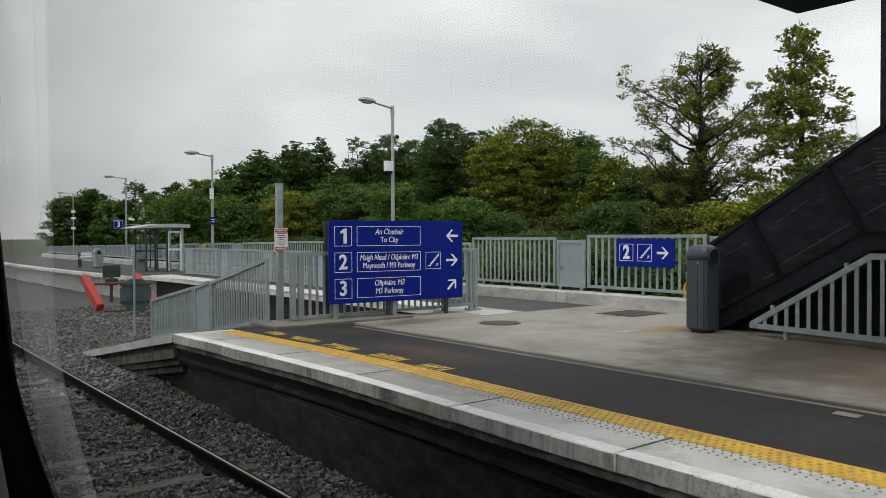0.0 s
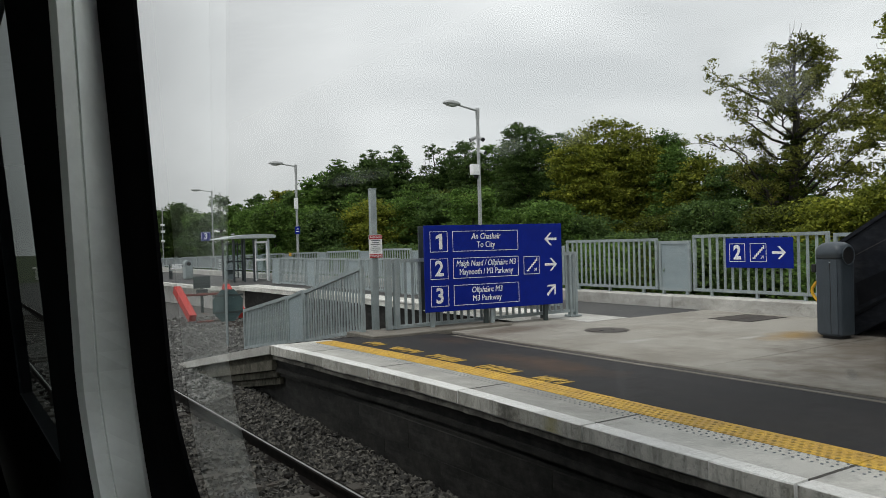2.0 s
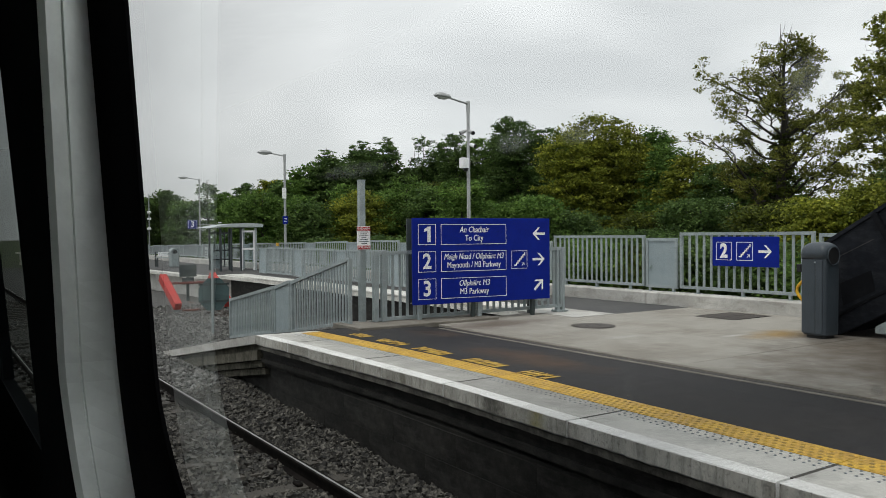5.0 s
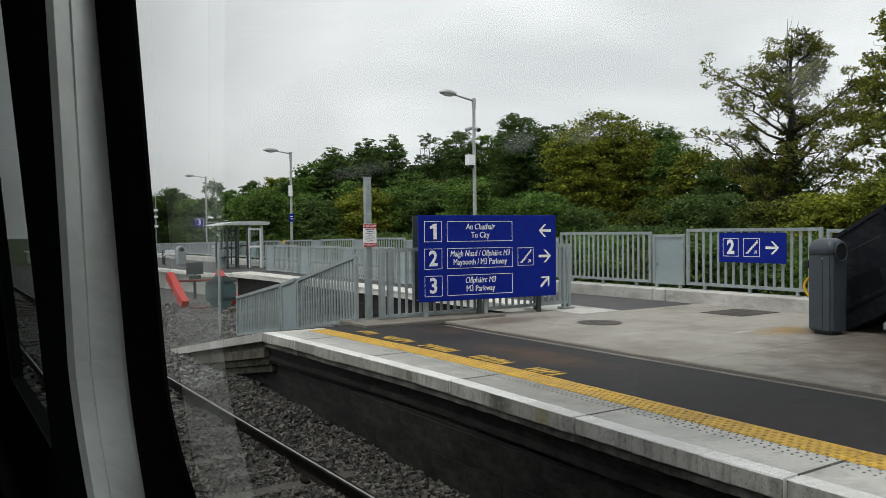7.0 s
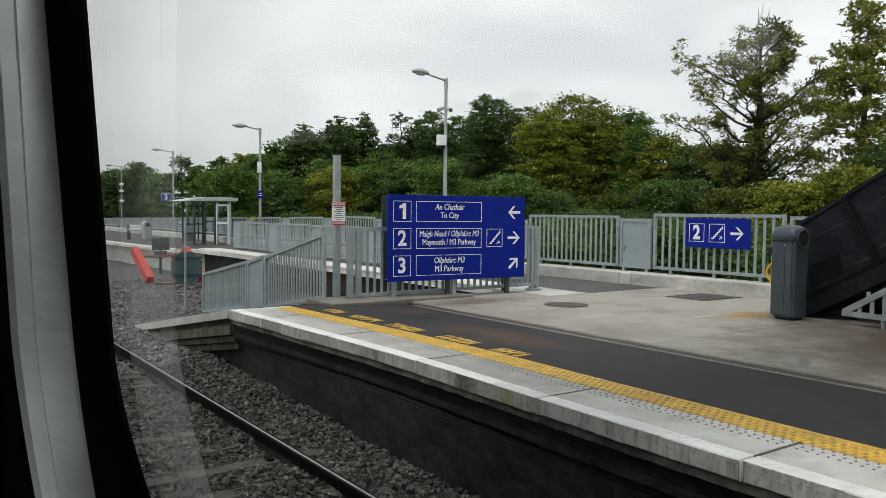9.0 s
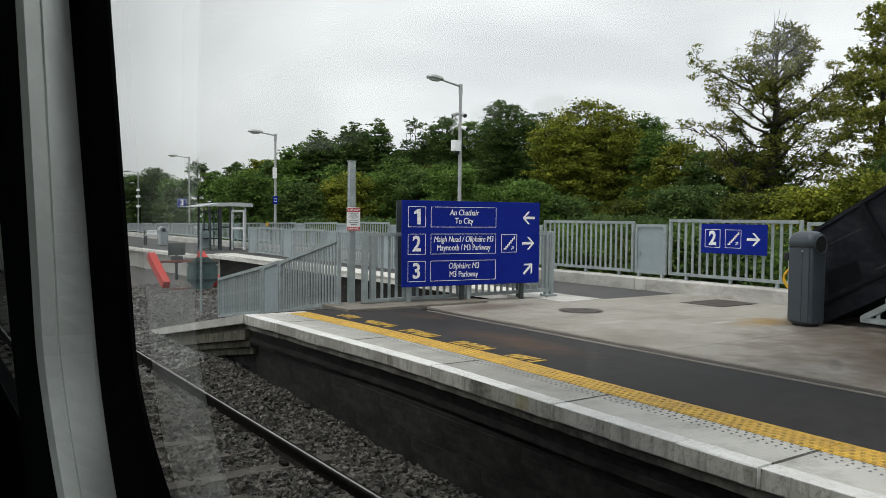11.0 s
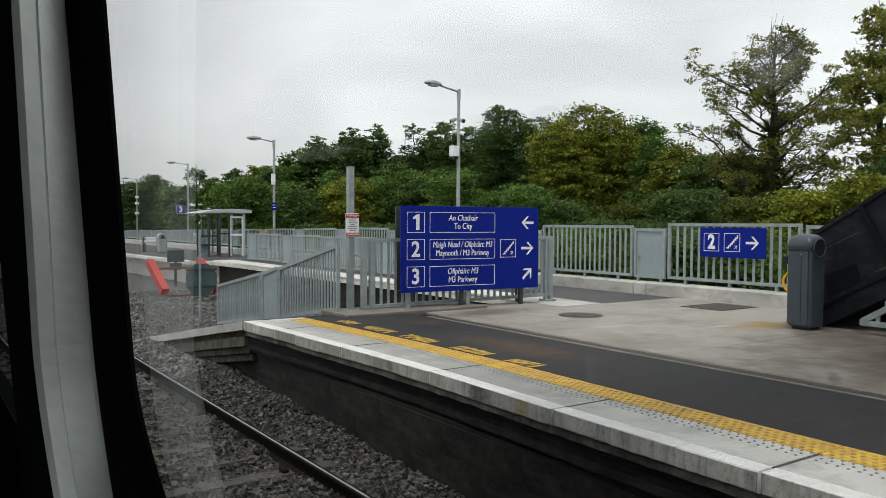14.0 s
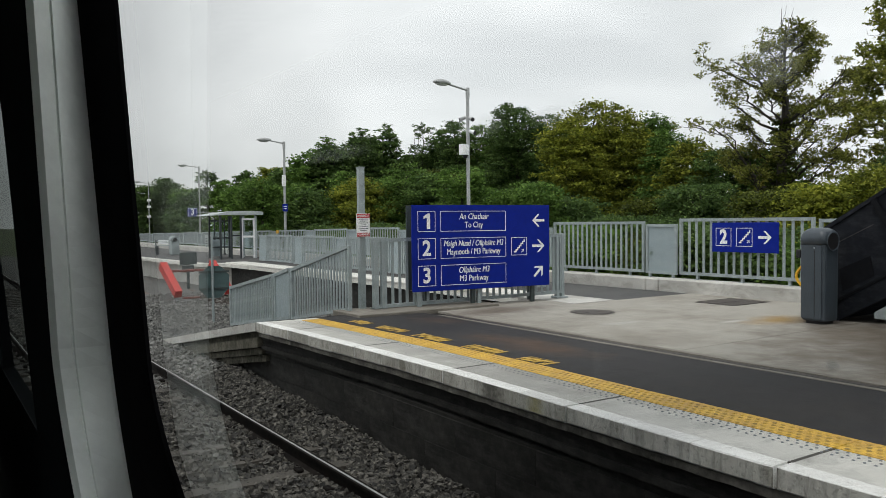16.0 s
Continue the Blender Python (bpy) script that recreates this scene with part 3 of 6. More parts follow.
def build_platform():
    """The main platform: body, edge units, tactile strip, asphalt, drain, concrete bays."""
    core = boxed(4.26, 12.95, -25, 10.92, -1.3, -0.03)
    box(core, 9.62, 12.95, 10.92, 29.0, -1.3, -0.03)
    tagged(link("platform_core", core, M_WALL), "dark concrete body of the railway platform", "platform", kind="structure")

    edge = tagged(new("platform_edge"), "pale concrete platform edge units with painted white nosing", "platform edge", kind="structure")
    for k in range(-8, 5):
        y0 = 2.645 + 1.80 * k + 0.013
        y1 = min(y0 + 1.774, 10.9)
        e0, e1 = EDGE + bow(y0), EDGE + bow(y1)
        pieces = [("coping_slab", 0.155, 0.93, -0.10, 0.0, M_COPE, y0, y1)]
        for i in range(3):
            pieces.append(("nosing", random.uniform(-0.0015, 0.0015), 0.152, -0.135 + random.uniform(-0.008, 0.008), 0.003 + random.uniform(-0.0008, 0.0008), M_NOSE,
                           y0 + (y1 - y0) * i / 3 + 0.002 * (i > 0), y0 + (y1 - y0) * (i + 1) / 3 - 0.002 * (i < 2)))
        for nm, a, b, z0, z1, material, y0, y1 in pieces:
            bm = bmesh.new()
            if nm == "nosing":
                k = 12
                lip = random.uniform(0.004, 0.010)
                rings = []
                for i in range(k + 1):
                    y = y0 + (y1 - y0) * i / k
                    e = EDGE + bow(y)
                    worn = 0.006 * noise.noise(Vector((y * 9, 2, 0))) + 0.05 * max(0.0, noise.noise(Vector((y * 5, 8, 0))) - 0.42)
                    end = 0.005 * (i in (0, k))
                    rings.append([bm.verts.new((e + u, y, z)) for u, z in (
                        (b, z1), (a + lip + end, z1), (a + end + 0.002 * noise.noise(Vector((y * 14, 5, 0))), z1 - lip), (a + end, z0 + 0.012 + worn),
                        (a + 0.014 + worn * 0.5, z0 + worn), (b, z0))])
                for r0, r1 in zip(rings, rings[1:]):
                    for i in range(6):
                        bm.faces.new((r0[i], r0[(i + 1) % 6], r1[(i + 1) % 6], r1[i]))
                bm.faces.new(rings[0][::-1])
                bm.faces.new(rings[-1])
                bmesh.ops.recalc_face_normals(bm, faces=bm.faces)
                for f in bm.faces:
                    f.material_index = int(f.normal.x < -0.8)
            else:
                e0, e1 = EDGE + bow(y0), EDGE + bow(y1)
                lo = [bm.verts.new((e + t, y, z0)) for e, y, t in ((e0, y0, a), (e0, y0, b), (e1, y1, b), (e1, y1, a))]
                hi = [bm.verts.new((e + t, y, z1)) for e, y, t in ((e0, y0, a), (e0, y0, b), (e1, y1, b), (e1, y1, a))]
                bm.faces.new(lo[::-1])
                bm.faces.new(hi)
                for i in range(4):
                    bm.faces.new((lo[i], lo[(i + 1) % 4], hi[(i + 1) % 4], hi[i]))
            ob = part(nm, bm, material, edge)
            if nm == "nosing":
                ob.data.materials.append(M_NOSEFACE)
            else:
                seal = part("joint_seal", boxed(EDGE + 0.155, EDGE + 0.62, -0.014, 0.014, -0.02, 0.0012), M_JOINT, edge)
                seal.location = (bow(y0), y0 - 0.012, 0)
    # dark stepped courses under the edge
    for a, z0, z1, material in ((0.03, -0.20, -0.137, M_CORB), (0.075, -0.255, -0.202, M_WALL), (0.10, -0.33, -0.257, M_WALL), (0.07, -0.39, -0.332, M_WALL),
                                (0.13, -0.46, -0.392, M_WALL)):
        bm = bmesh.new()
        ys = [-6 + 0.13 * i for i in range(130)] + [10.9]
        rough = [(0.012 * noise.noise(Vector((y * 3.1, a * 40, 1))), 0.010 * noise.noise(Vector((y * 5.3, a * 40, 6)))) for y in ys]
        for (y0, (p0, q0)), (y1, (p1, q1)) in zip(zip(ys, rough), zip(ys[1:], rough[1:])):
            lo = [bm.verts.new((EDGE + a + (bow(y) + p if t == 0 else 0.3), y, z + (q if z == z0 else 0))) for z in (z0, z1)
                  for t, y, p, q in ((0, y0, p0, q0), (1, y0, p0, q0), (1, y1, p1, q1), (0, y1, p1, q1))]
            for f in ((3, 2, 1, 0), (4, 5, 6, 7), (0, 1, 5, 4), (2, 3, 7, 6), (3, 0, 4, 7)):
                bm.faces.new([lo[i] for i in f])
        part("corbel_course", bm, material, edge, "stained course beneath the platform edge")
    # tactile strip
    for k in range(-8, 5):
        y0 = 2.645 + 1.80 * k + 0.004
        y1 = min(y0 + 1.792, 10.72)
        bm = bmesh.new()
        b0, b1 = EDGE + 1.15 * bow(y0), EDGE + 1.15 * bow(y1)
        lo = [bm.verts.new(p) for p in ((b0 + 0.635, y0, 0), (b0 + 0.926, y0, 0), (b1 + 0.926, y1, 0), (b1 + 0.635, y1, 0))]
        ext = bmesh.ops.extrude_face_region(bm, geom=[bm.faces.new(lo)])
        bmesh.ops.translate(bm, verts=[v for v in ext["geom"] if isinstance(v, bmesh.types.BMVert)], vec=(0, 0, 0.005))
        part("tactile_plate", bm, M_YELL, edge, "worn yellow tactile warning strip")
    for nm, rows, material in (("blister", (0.49, 0.55, 0.61), M_BLIS), ("blister", (0.665, 0.73, 0.795, 0.86), M_BLIY)):
        verts, faces = [], []
        for r in rows:
            base = 0.0 if r < 0.62 else 0.005
            for j in range(225):
                y = -4.15 + 0.066 * j + (0.033 if int(round(r / 0.065)) % 2 else 0)
                if y > 10.65:
                    continue
                c = len(verts)
                x = EDGE + 1.15 * bow(y) + r
                for rad, z in ((0.011 if r < 0.62 else 0.019, base), (0.007 if r < 0.62 else 0.012, base + 0.006)):
                    verts += [(x + rad * math.cos(a * math.pi / 3), y + rad * math.sin(a * math.pi / 3), z) for a in range(6)]
                faces += [(c + i, c + (i + 1) % 6, c + 6 + (i + 1) % 6, c + 6 + i) for i in range(6)] + [tuple(c + 6 + i for i in range(6))]
        me = bpy.data.meshes.new("blisters")
        me.from_pydata(verts, [], faces)
        me.materials.append(material)
        ob = new("blisters", me)
        ob.parent = edge
        tagged(ob, "small round tactile bumps", kind="stuff")

    # asphalt walkway
    bm = bmesh.new()
    ys = [-25, -10, 0, 1.5, 3, 4, 5, 6, 7, 8, 9, 10, 10.9]
    rows = [[bm.verts.new((x, y, 0.001)) for x in (EDGE + 0.93 + bow(y), 5.4, 6.0, 6.56)] for y in ys]
    for r0, r1 in zip(rows, rows[1:]):
        for i in range(3):
            bm.faces.new((r0[i], r0[i + 1], r1[i + 1], r1[i]))
    tagged(link("asphalt_walkway", bm, M_ASPH), "dark damp asphalt strip along the platform edge", "asphalt", kind="structure")
    tagged(link("asphalt_path", boxed(10.28, 12.28, 9.86, 29, -0.03, 0.003), M_PATH), "dark asphalt path past the railings", "asphalt", kind="structure")
    # drain channel of two concrete lips with a dark slot
    drain = tagged(new("drain_channel"), "narrow concrete drain channel with a dark slot", "drain", kind="structure")
    for y0 in range(-25, 10, 1):
        part("drain_lip", boxed(6.565, 6.615, y0 + 0.004, y0 + 0.996, -0.05, 0.006, 0.004), M_DRAIN, drain)
        part("drain_lip", boxed(6.775, 6.86, y0 + 0.004, y0 + 0.996, -0.05, 0.006, 0.004), M_DRAIN, drain)
    part("drain_bed", boxed(6.615, 6.775, -25, 10.0, -0.05, -0.004), M_IRON, drain, "rusty cast channel floor")
    part("drain_slot", boxed(6.688, 6.70, -25, 10.0, -0.04, -0.002), M_BLACK, drain)
    # concrete bays
    floor = tagged(new("platform_floor"), "stained cast concrete platform floor in large bays", "floor", kind="structure")
    for y0, y1, x1 in ((-25, -15, 12.3), (-15, -7, 12.3), (-7, -0.2, 12.3), (-0.2, 5.62, 12.3), (5.62, 9.86, 12.3)):
        part("concrete_bay", boxed(6.865, x1, y0 + 0.006, y1 - 0.006, -0.05, 0.002), M_CONC, floor)
    part("concrete_bay", boxed(6.865, 9.3, 9.86, 10.92, -0.05, 0.002), M_CONC, floor)
    part("concrete_bay", boxed(9.306, 10.275, 9.866, 11.4, -0.05, 0.006), M_KERB, floor, "newer pale concrete patch")
    part("concrete_strip", boxed(5.45, 8.1, 10.42, 11.35, -0.05, 0.042, 0.008), M_DRAIN, floor, "raised weathered concrete strip under the railings")
    part("path_bay", boxed(9.5, 10.28, 11.4, 29, -0.05, 0.001), M_COPE, floor)


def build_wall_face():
    wall = tagged(new("platform_wall"), "dark blockwork below the platform edge", "wall", kind="structure")
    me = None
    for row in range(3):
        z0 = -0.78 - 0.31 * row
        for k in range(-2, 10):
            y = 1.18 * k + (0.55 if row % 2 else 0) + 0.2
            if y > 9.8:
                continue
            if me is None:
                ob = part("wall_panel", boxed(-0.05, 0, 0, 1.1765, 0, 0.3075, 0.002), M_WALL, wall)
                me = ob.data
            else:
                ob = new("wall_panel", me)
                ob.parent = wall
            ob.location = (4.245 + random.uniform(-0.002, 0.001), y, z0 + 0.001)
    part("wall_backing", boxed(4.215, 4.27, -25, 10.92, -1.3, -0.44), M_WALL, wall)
    return wall


def build_ramp():
    ramp = tagged(new("end_ramp"), "weathered concrete ramp running down off the platform end", "ramp", kind="structure")
    def z_at(y):
        return -0.02 - 0.163 * (y - 10.95)
    bm = bmesh.new()
    prism(bm, [(10.95, -1.3), (10.95, 0.0), (16.9, z_at(16.9)), (16.9, -1.3)], "x", 4.28, 5.95)
    part("ramp_body", bm, M_WALL, ramp)
    for a, b, u, v, y1, material in ((4.0, 4.3, 0.0, -0.125, 16.2, M_KERB), (4.13, 4.28, -0.127, -0.218, 16.2, M_RAMP), (4.03, 4.28, -0.22, -0.365, 15.2, M_RAMP),
                                     (4.10, 4.28, -0.380, -0.475, 14.2, M_RAMP), (4.15, 4.28, -0.490, -0.585, 13.6, M_RAMP)):
        bm = bmesh.new()
        prism(bm, [(10.93, u), (10.93, v), (y1, z_at(y1) + v), (y1, z_at(y1) + u)], "x", a, b)
        part("ramp_course", bm, material, ramp, "stained concrete course of the ramp wall")
    return ramp


build_platform()
build_wall_face()
build_ramp()


def build_lettering():
    """Worn words painted on the asphalt, too worn to read: bars of their size."""
    for y0, y1 in ((9.75, 10.25), (8.75, 9.45), (7.75, 8.5), (6.68, 7.32), (5.85, 6.32)):
        mark = tagged(new("painted_lettering"), "worn yellow lettering painted on dark asphalt", "lettering", "painted platform warnings")
        mark.location = (5.08, y0, 0.004)
        k = max(3, int((y1 - y0) / 0.15))
        w = (y1 - y0) / k
        rng = random.Random(int(100 * y0))
        for i in range(k):
            part("letter_bar", boxed(0.03, 0.24, i * w, i * w + 0.048, 0, 0.003), M_YTXT, mark)
            if rng.random() < 0.8:
                part("letter_bar", boxed(0.03 + rng.choice((0.0, 0.0, 0.09)), 0.24, i * w + w * 0.58, i * w + w * 0.58 + 0.042, 0, 0.003), M_YTXT, mark)
            c = rng.choice((0.03, 0.12, 0.21))
            part("letter_bar", boxed(c, c + 0.045, i * w + 0.048, i * w + w * 0.58, 0, 0.003), M_YTXT, mark)


build_lettering()


def build_covers():
    cover = thing("manhole_cover", pose(8.66, 8.77, 0.003), "round rusty iron manhole cover in the concrete", "manhole cover")
    part("cover", tube(bmesh.new(), (0, 0, 0), (0, 0, 0.008), 0.29, 0.285, 40), M_IRON, cover)
    ring = bmesh.new()
    for i in range(40):
        a, b = 2 * math.pi * i / 40, 2 * math.pi * (i + 1) / 40
        vs = [ring.verts.new((r * math.cos(t), r * math.sin(t), 0.006)) for r, t in ((0.30, a), (0.345, a), (0.345, b), (0.30, b))]
        ring.faces.new(vs)
    part("frame_ring", ring, M_IRON, cover)
    for dx in (-0.12, 0.12):
        part("lifting_key", boxed(dx - 0.02, dx + 0.02, -0.03, 0.03, 0.008, 0.012), M_BLACK, cover)
    hatch = thing("service_hatch", pose(11.08, 7.98, 0.003), "dark recessed chequer plate service hatch in the concrete", "hatch")
    for i in range(2):
        part("hatch_leaf", boxed(0.01, 0.98, 0.01 + 0.38 * i, 0.375 + 0.38 * i, -0.004, 0.002, 0.001), M_IRON, hatch)
    part("hatch_frame", boxed(-0.03, 1.02, -0.03, 0.80, -0.006, 0.0005), M_RUST, hatch)
    plate = thing("cover_plate", pose(6.3, 2.07, 0.003), "small pale square cover plate set in asphalt", "cover plate")
    part("plate", boxed(0, 0.13, 0, 0.2, 0, 0.006, 0.002), M_DRAIN, plate)


build_covers()


def build_kerb():
    kerb = tagged(new("kerb_wall"), "low pale concrete upstand beneath the railings", "kerb", kind="structure")
    for y0, y1 in ((-6, -2), (-2, 2), (2, 6.4), (6.4, 10.62), (10.62, 10.95), (10.95, 14.2), (14.2, 18), (18, 22), (22, 26), (26, 30), (30, 34), (34, 40), (40, 50), (50, 62)):
        part("kerb_block", boxed(12.3, 12.75, y0 + 0.005, y1 - 0.005, -0.3, 0.245 + random.uniform(-0.006, 0.006), 0.02), M_KERB, kerb)


build_kerb()

# ---------------------------------------------------------------- railings


def fence_panel(p, q, z0, z1, dz0=0.0, dz1=0.0, step=0.15, bar_w=0.05, feet=(), kind="bars", label="", group="station railings", post=0.06):
    """A railing panel from p to q in plan; z0, z1: foot and top rail at p; dz0, dz1: their change at q."""
    p, q = Vector((*p, 0)), Vector((*q, 0))
    length = (q - p).length
    turn = math.atan2(q.y - p.y, q.x - p.x)
    panel = thing("railing" if kind == "bars" else "sheet_barrier", Matrix.Translation(p) @ Matrix.Rotation(turn, 4, "Z"),
                  label or "grey galvanised steel railing panel with upright flat bars", "railing", group)
    for u, nm in ((post / 2, "post"), (length - post / 2, "post")):
        s = u / length
        part(nm, boxed(u - post / 2, u + post / 2, -0.03, 0.03, z0 + dz0 * s, z1 + dz1 * s, 0.006), M_GALV, panel)
    for nm, a, b, h in (("top_rail", z1, z1 + dz1, 0.06), ("bottom_rail", z0, z0 + dz0, 0.055)):
        bm = bmesh.new()
        lo = a - h if nm == "top_rail" else a
        hi = b - h if nm == "top_rail" else b
        prism(bm, [(post, lo), (post, lo + h), (length - post, hi + h), (length - post, hi)], "y", -0.034, 0.034)
        part(nm, bm, M_GALV, panel)
    if kind == "bars":
        k = max(1, int(round((length - 2 * post) / step)))
        me = None
        for i in range(1, k):
            u = post + (length - 2 * post) * i / k
            s = u / length
            if me is None:
                ob = part("bar", boxed(-bar_w / 2, bar_w / 2, -0.009, 0.009, 0.05, (z1 - z0) - 0.055), M_GALV, panel)
                me = ob.data
            else:
                ob = new("bar", me)
                ob.parent = panel
            ob.location = (u, 0, z0 + dz0 * s)
            ob.scale.z = ((z1 + dz1 * s) - (z0 + dz0 * s)) / (z1 - z0)
    else:
        bm = bmesh.new()
        prism(bm, [(post, z0 + 0.05), (post, z1 - 0.06), (length - post, z1 + dz1 - 0.06), (length - post, z0 + dz0 + 0.05)], "y", -0.008, 0.008)
        part("sheet", bm, M_GALV_PANEL if p.y < 36 else M_DULLSHEET, panel, "flat grey metal sheet")
    for u in feet:
        part("foot", boxed(u - 0.025, u + 0.025, -0.025, 0.025, z0 - 0.09, z0 + 0.005), M_GALV, panel)
        part("foot_plate", boxed(u - 0.05, u + 0.05, -0.05, 0.05, z0 - 0.095, z0 - 0.08), M_GALV, panel)
    return panel


FX = 12.6
# back railing on the upstand, from behind the stairs to platform three
fence_panel((FX, 7.48), (FX, 10.31), 0.335, 1.45, step=0.166, feet=(0.45, 1.4, 2.4))
fence_panel((FX, 10.38), (FX, 11.18), 0.32, 1.34, kind="sheet", feet=(0.1, 0.7), label="flat grey sheet metal panel between railing panels")
fence_panel((FX, 11.23), (FX, 14.04), 0.33, 1.40, step=0.15, feet=(0.4, 1.4, 2.4))
fence_panel((FX, 4.6), (FX, 7.40), 0.335, 1.42, step=0.166, feet=(0.4, 1.4, 2.4))
y = 14.12
while y < 60:
    drop = 0.0125 * max(0.0, y - 22)
    kind = "bars" if y < 38 else "sheet"
    fence_panel((FX, y), (FX, y + 2.75), 0.33, 1.27 - drop, 0.0, -0.034 * (y > 22), step=0.16, feet=(0.4, 2.3), kind=kind,
                label="" if y < 38 else "long flat grey sheet barrier along the far platform")
    fence_panel((FX, y + 2.8), (FX, y + 3.55), 0.33, 1.20 - drop, kind="sheet", feet=(0.1, 0.65), label="flat grey sheet metal panel between railing panels")
    y += 3.62
# railing behind the big sign
fence_panel((6.03, 11.08), (9.86, 10.74), 0.045, 1.18, 0.05, 0.02, step=0.131, bar_w=0.046, label="grey steel railing standing behind the blue sign", post=0.10)
for x, yy, w in ((6.08, 11.07, 0.045), (6.22, 11.055, 0.045), (9.70, 10.75, 0.028), (9.82, 10.74, 0.032)):
    leg = thing("railing_post", pose(x, yy, 0.03), "square grey steel post on a bolted base plate", "post", "railing posts")
    part("shaft", boxed(-w, w, -0.04, 0.04, 0.0, 1.17, 0.006), M_GALV, leg)
    part("base_plate", boxed(-w - 0.04, w + 0.04, -0.09, 0.09, -0.02, 0.012, 0.003), M_GALV, leg)
    for sx in (-w - 0.02, w + 0.02):
        part("bolt", tube(bmesh.new(), (sx, 0.07, 0.012), (sx, 0.07, 0.03), 0.01, seg=6), M_GALV, leg)
# railing down the ramp
RX = 5.62
fence_panel((RX, 11.05), (RX, 13.42), 0.04, 1.09, -0.37, -0.47, step=0.105, bar_w=0.045, label="grey railing panel sloping down beside the ramp")
fence_panel((RX, 13.46), (RX, 14.24), -0.33, 0.62, -0.10, -0.14, kind="sheet", label="grey sheet panel in the sloping railing")
fence_panel((RX, 14.28), (RX, 16.86), -0.44, 0.47, -0.36, -0.40, step=0.10, bar_w=0.045, label="grey railing panel sloping down beside the ramp")
# railing of the path to platform three
y = 12.2
while y < 28:
    fence_panel((10.7, y), (10.7, y + 2.4), 0.06, 1.02, step=0.12, bar_w=0.05, label="grey railing panel beside the sloping path")
    fence_panel((10.7, y + 2.45), (10.7, y + 3.2), 0.04, 1.0, kind="sheet", label="grey sheet panel beside the sloping path")
    y += 3.3
# ---------------------------------------------------------------- signs


def outline(name, x0, x1, y0, y1, w, parent, m):
    """A thin white frame line."""
    bm = bmesh.new()
    for a, b, c, d in ((x0, x1, y0, y0 + w), (x0, x1, y1 - w, y1), (x0, x0 + w, y0 + w, y1 - w), (x1 - w, x1, y0 + w, y1 - w)):
        box(bm, a, b, c, d, 0, 0.0015)
    ob = part(name, bm, M_WHITE, parent)
    ob.matrix_basis = m
    return ob


def arrow(parent, m, size, angle):
    """A white arrow, pointing along +x before it is turned."""
    bm = bmesh.new()
    s, w = size / 2, size * 0.085
    box(bm, -s, s * 0.85, -w, w, 0, 0.0015)
    for sg in (1, -1):
        vs = [(0.98, 0.0), (0.10, 0.86 * sg), (-0.22, 0.86 * sg), (0.62, 0.0)]
        lo = [bm.verts.new((s * u, s * v, 0.0016)) for u, v in vs]
        bm.faces.new(lo if sg > 0 else lo[::-1])
    ob = part("arrow", bm, M_WHITE, parent)
    ob.matrix_basis = m @ pose(0, 0, 0, 0, 0, angle)
    return ob


def stairs_icon(parent, m, w, h):
    bm = bmesh.new()
    t = 0.075 * w
    k = 6
    for i in range(k):
        x, y = -0.38 * w + i * 0.72 * w / k, -0.36 * h + i * 0.72 * h / k
        box(bm, x, x + 0.72 * w / k + t, y, y + t, 0, 0.0015)
        box(bm, x + 0.72 * w / k, x + 0.72 * w / k + t, y, y + 0.72 * h / k + t, 0, 0.0016)
    ob = part("stairs_symbol", bm, M_WHITE, parent)
    ob.matrix_basis = m
    arrow(parent, m @ pose(0.27 * w, -0.27 * h, 0), 0.26 * w, 45)


def face(length, height):
    """The pose of a point on a board's face, from its top left corner, for a board along +x seen from -y."""
    return lambda u, v: pose(u * length, -0.022, height - v * height, 90, 0, 0)


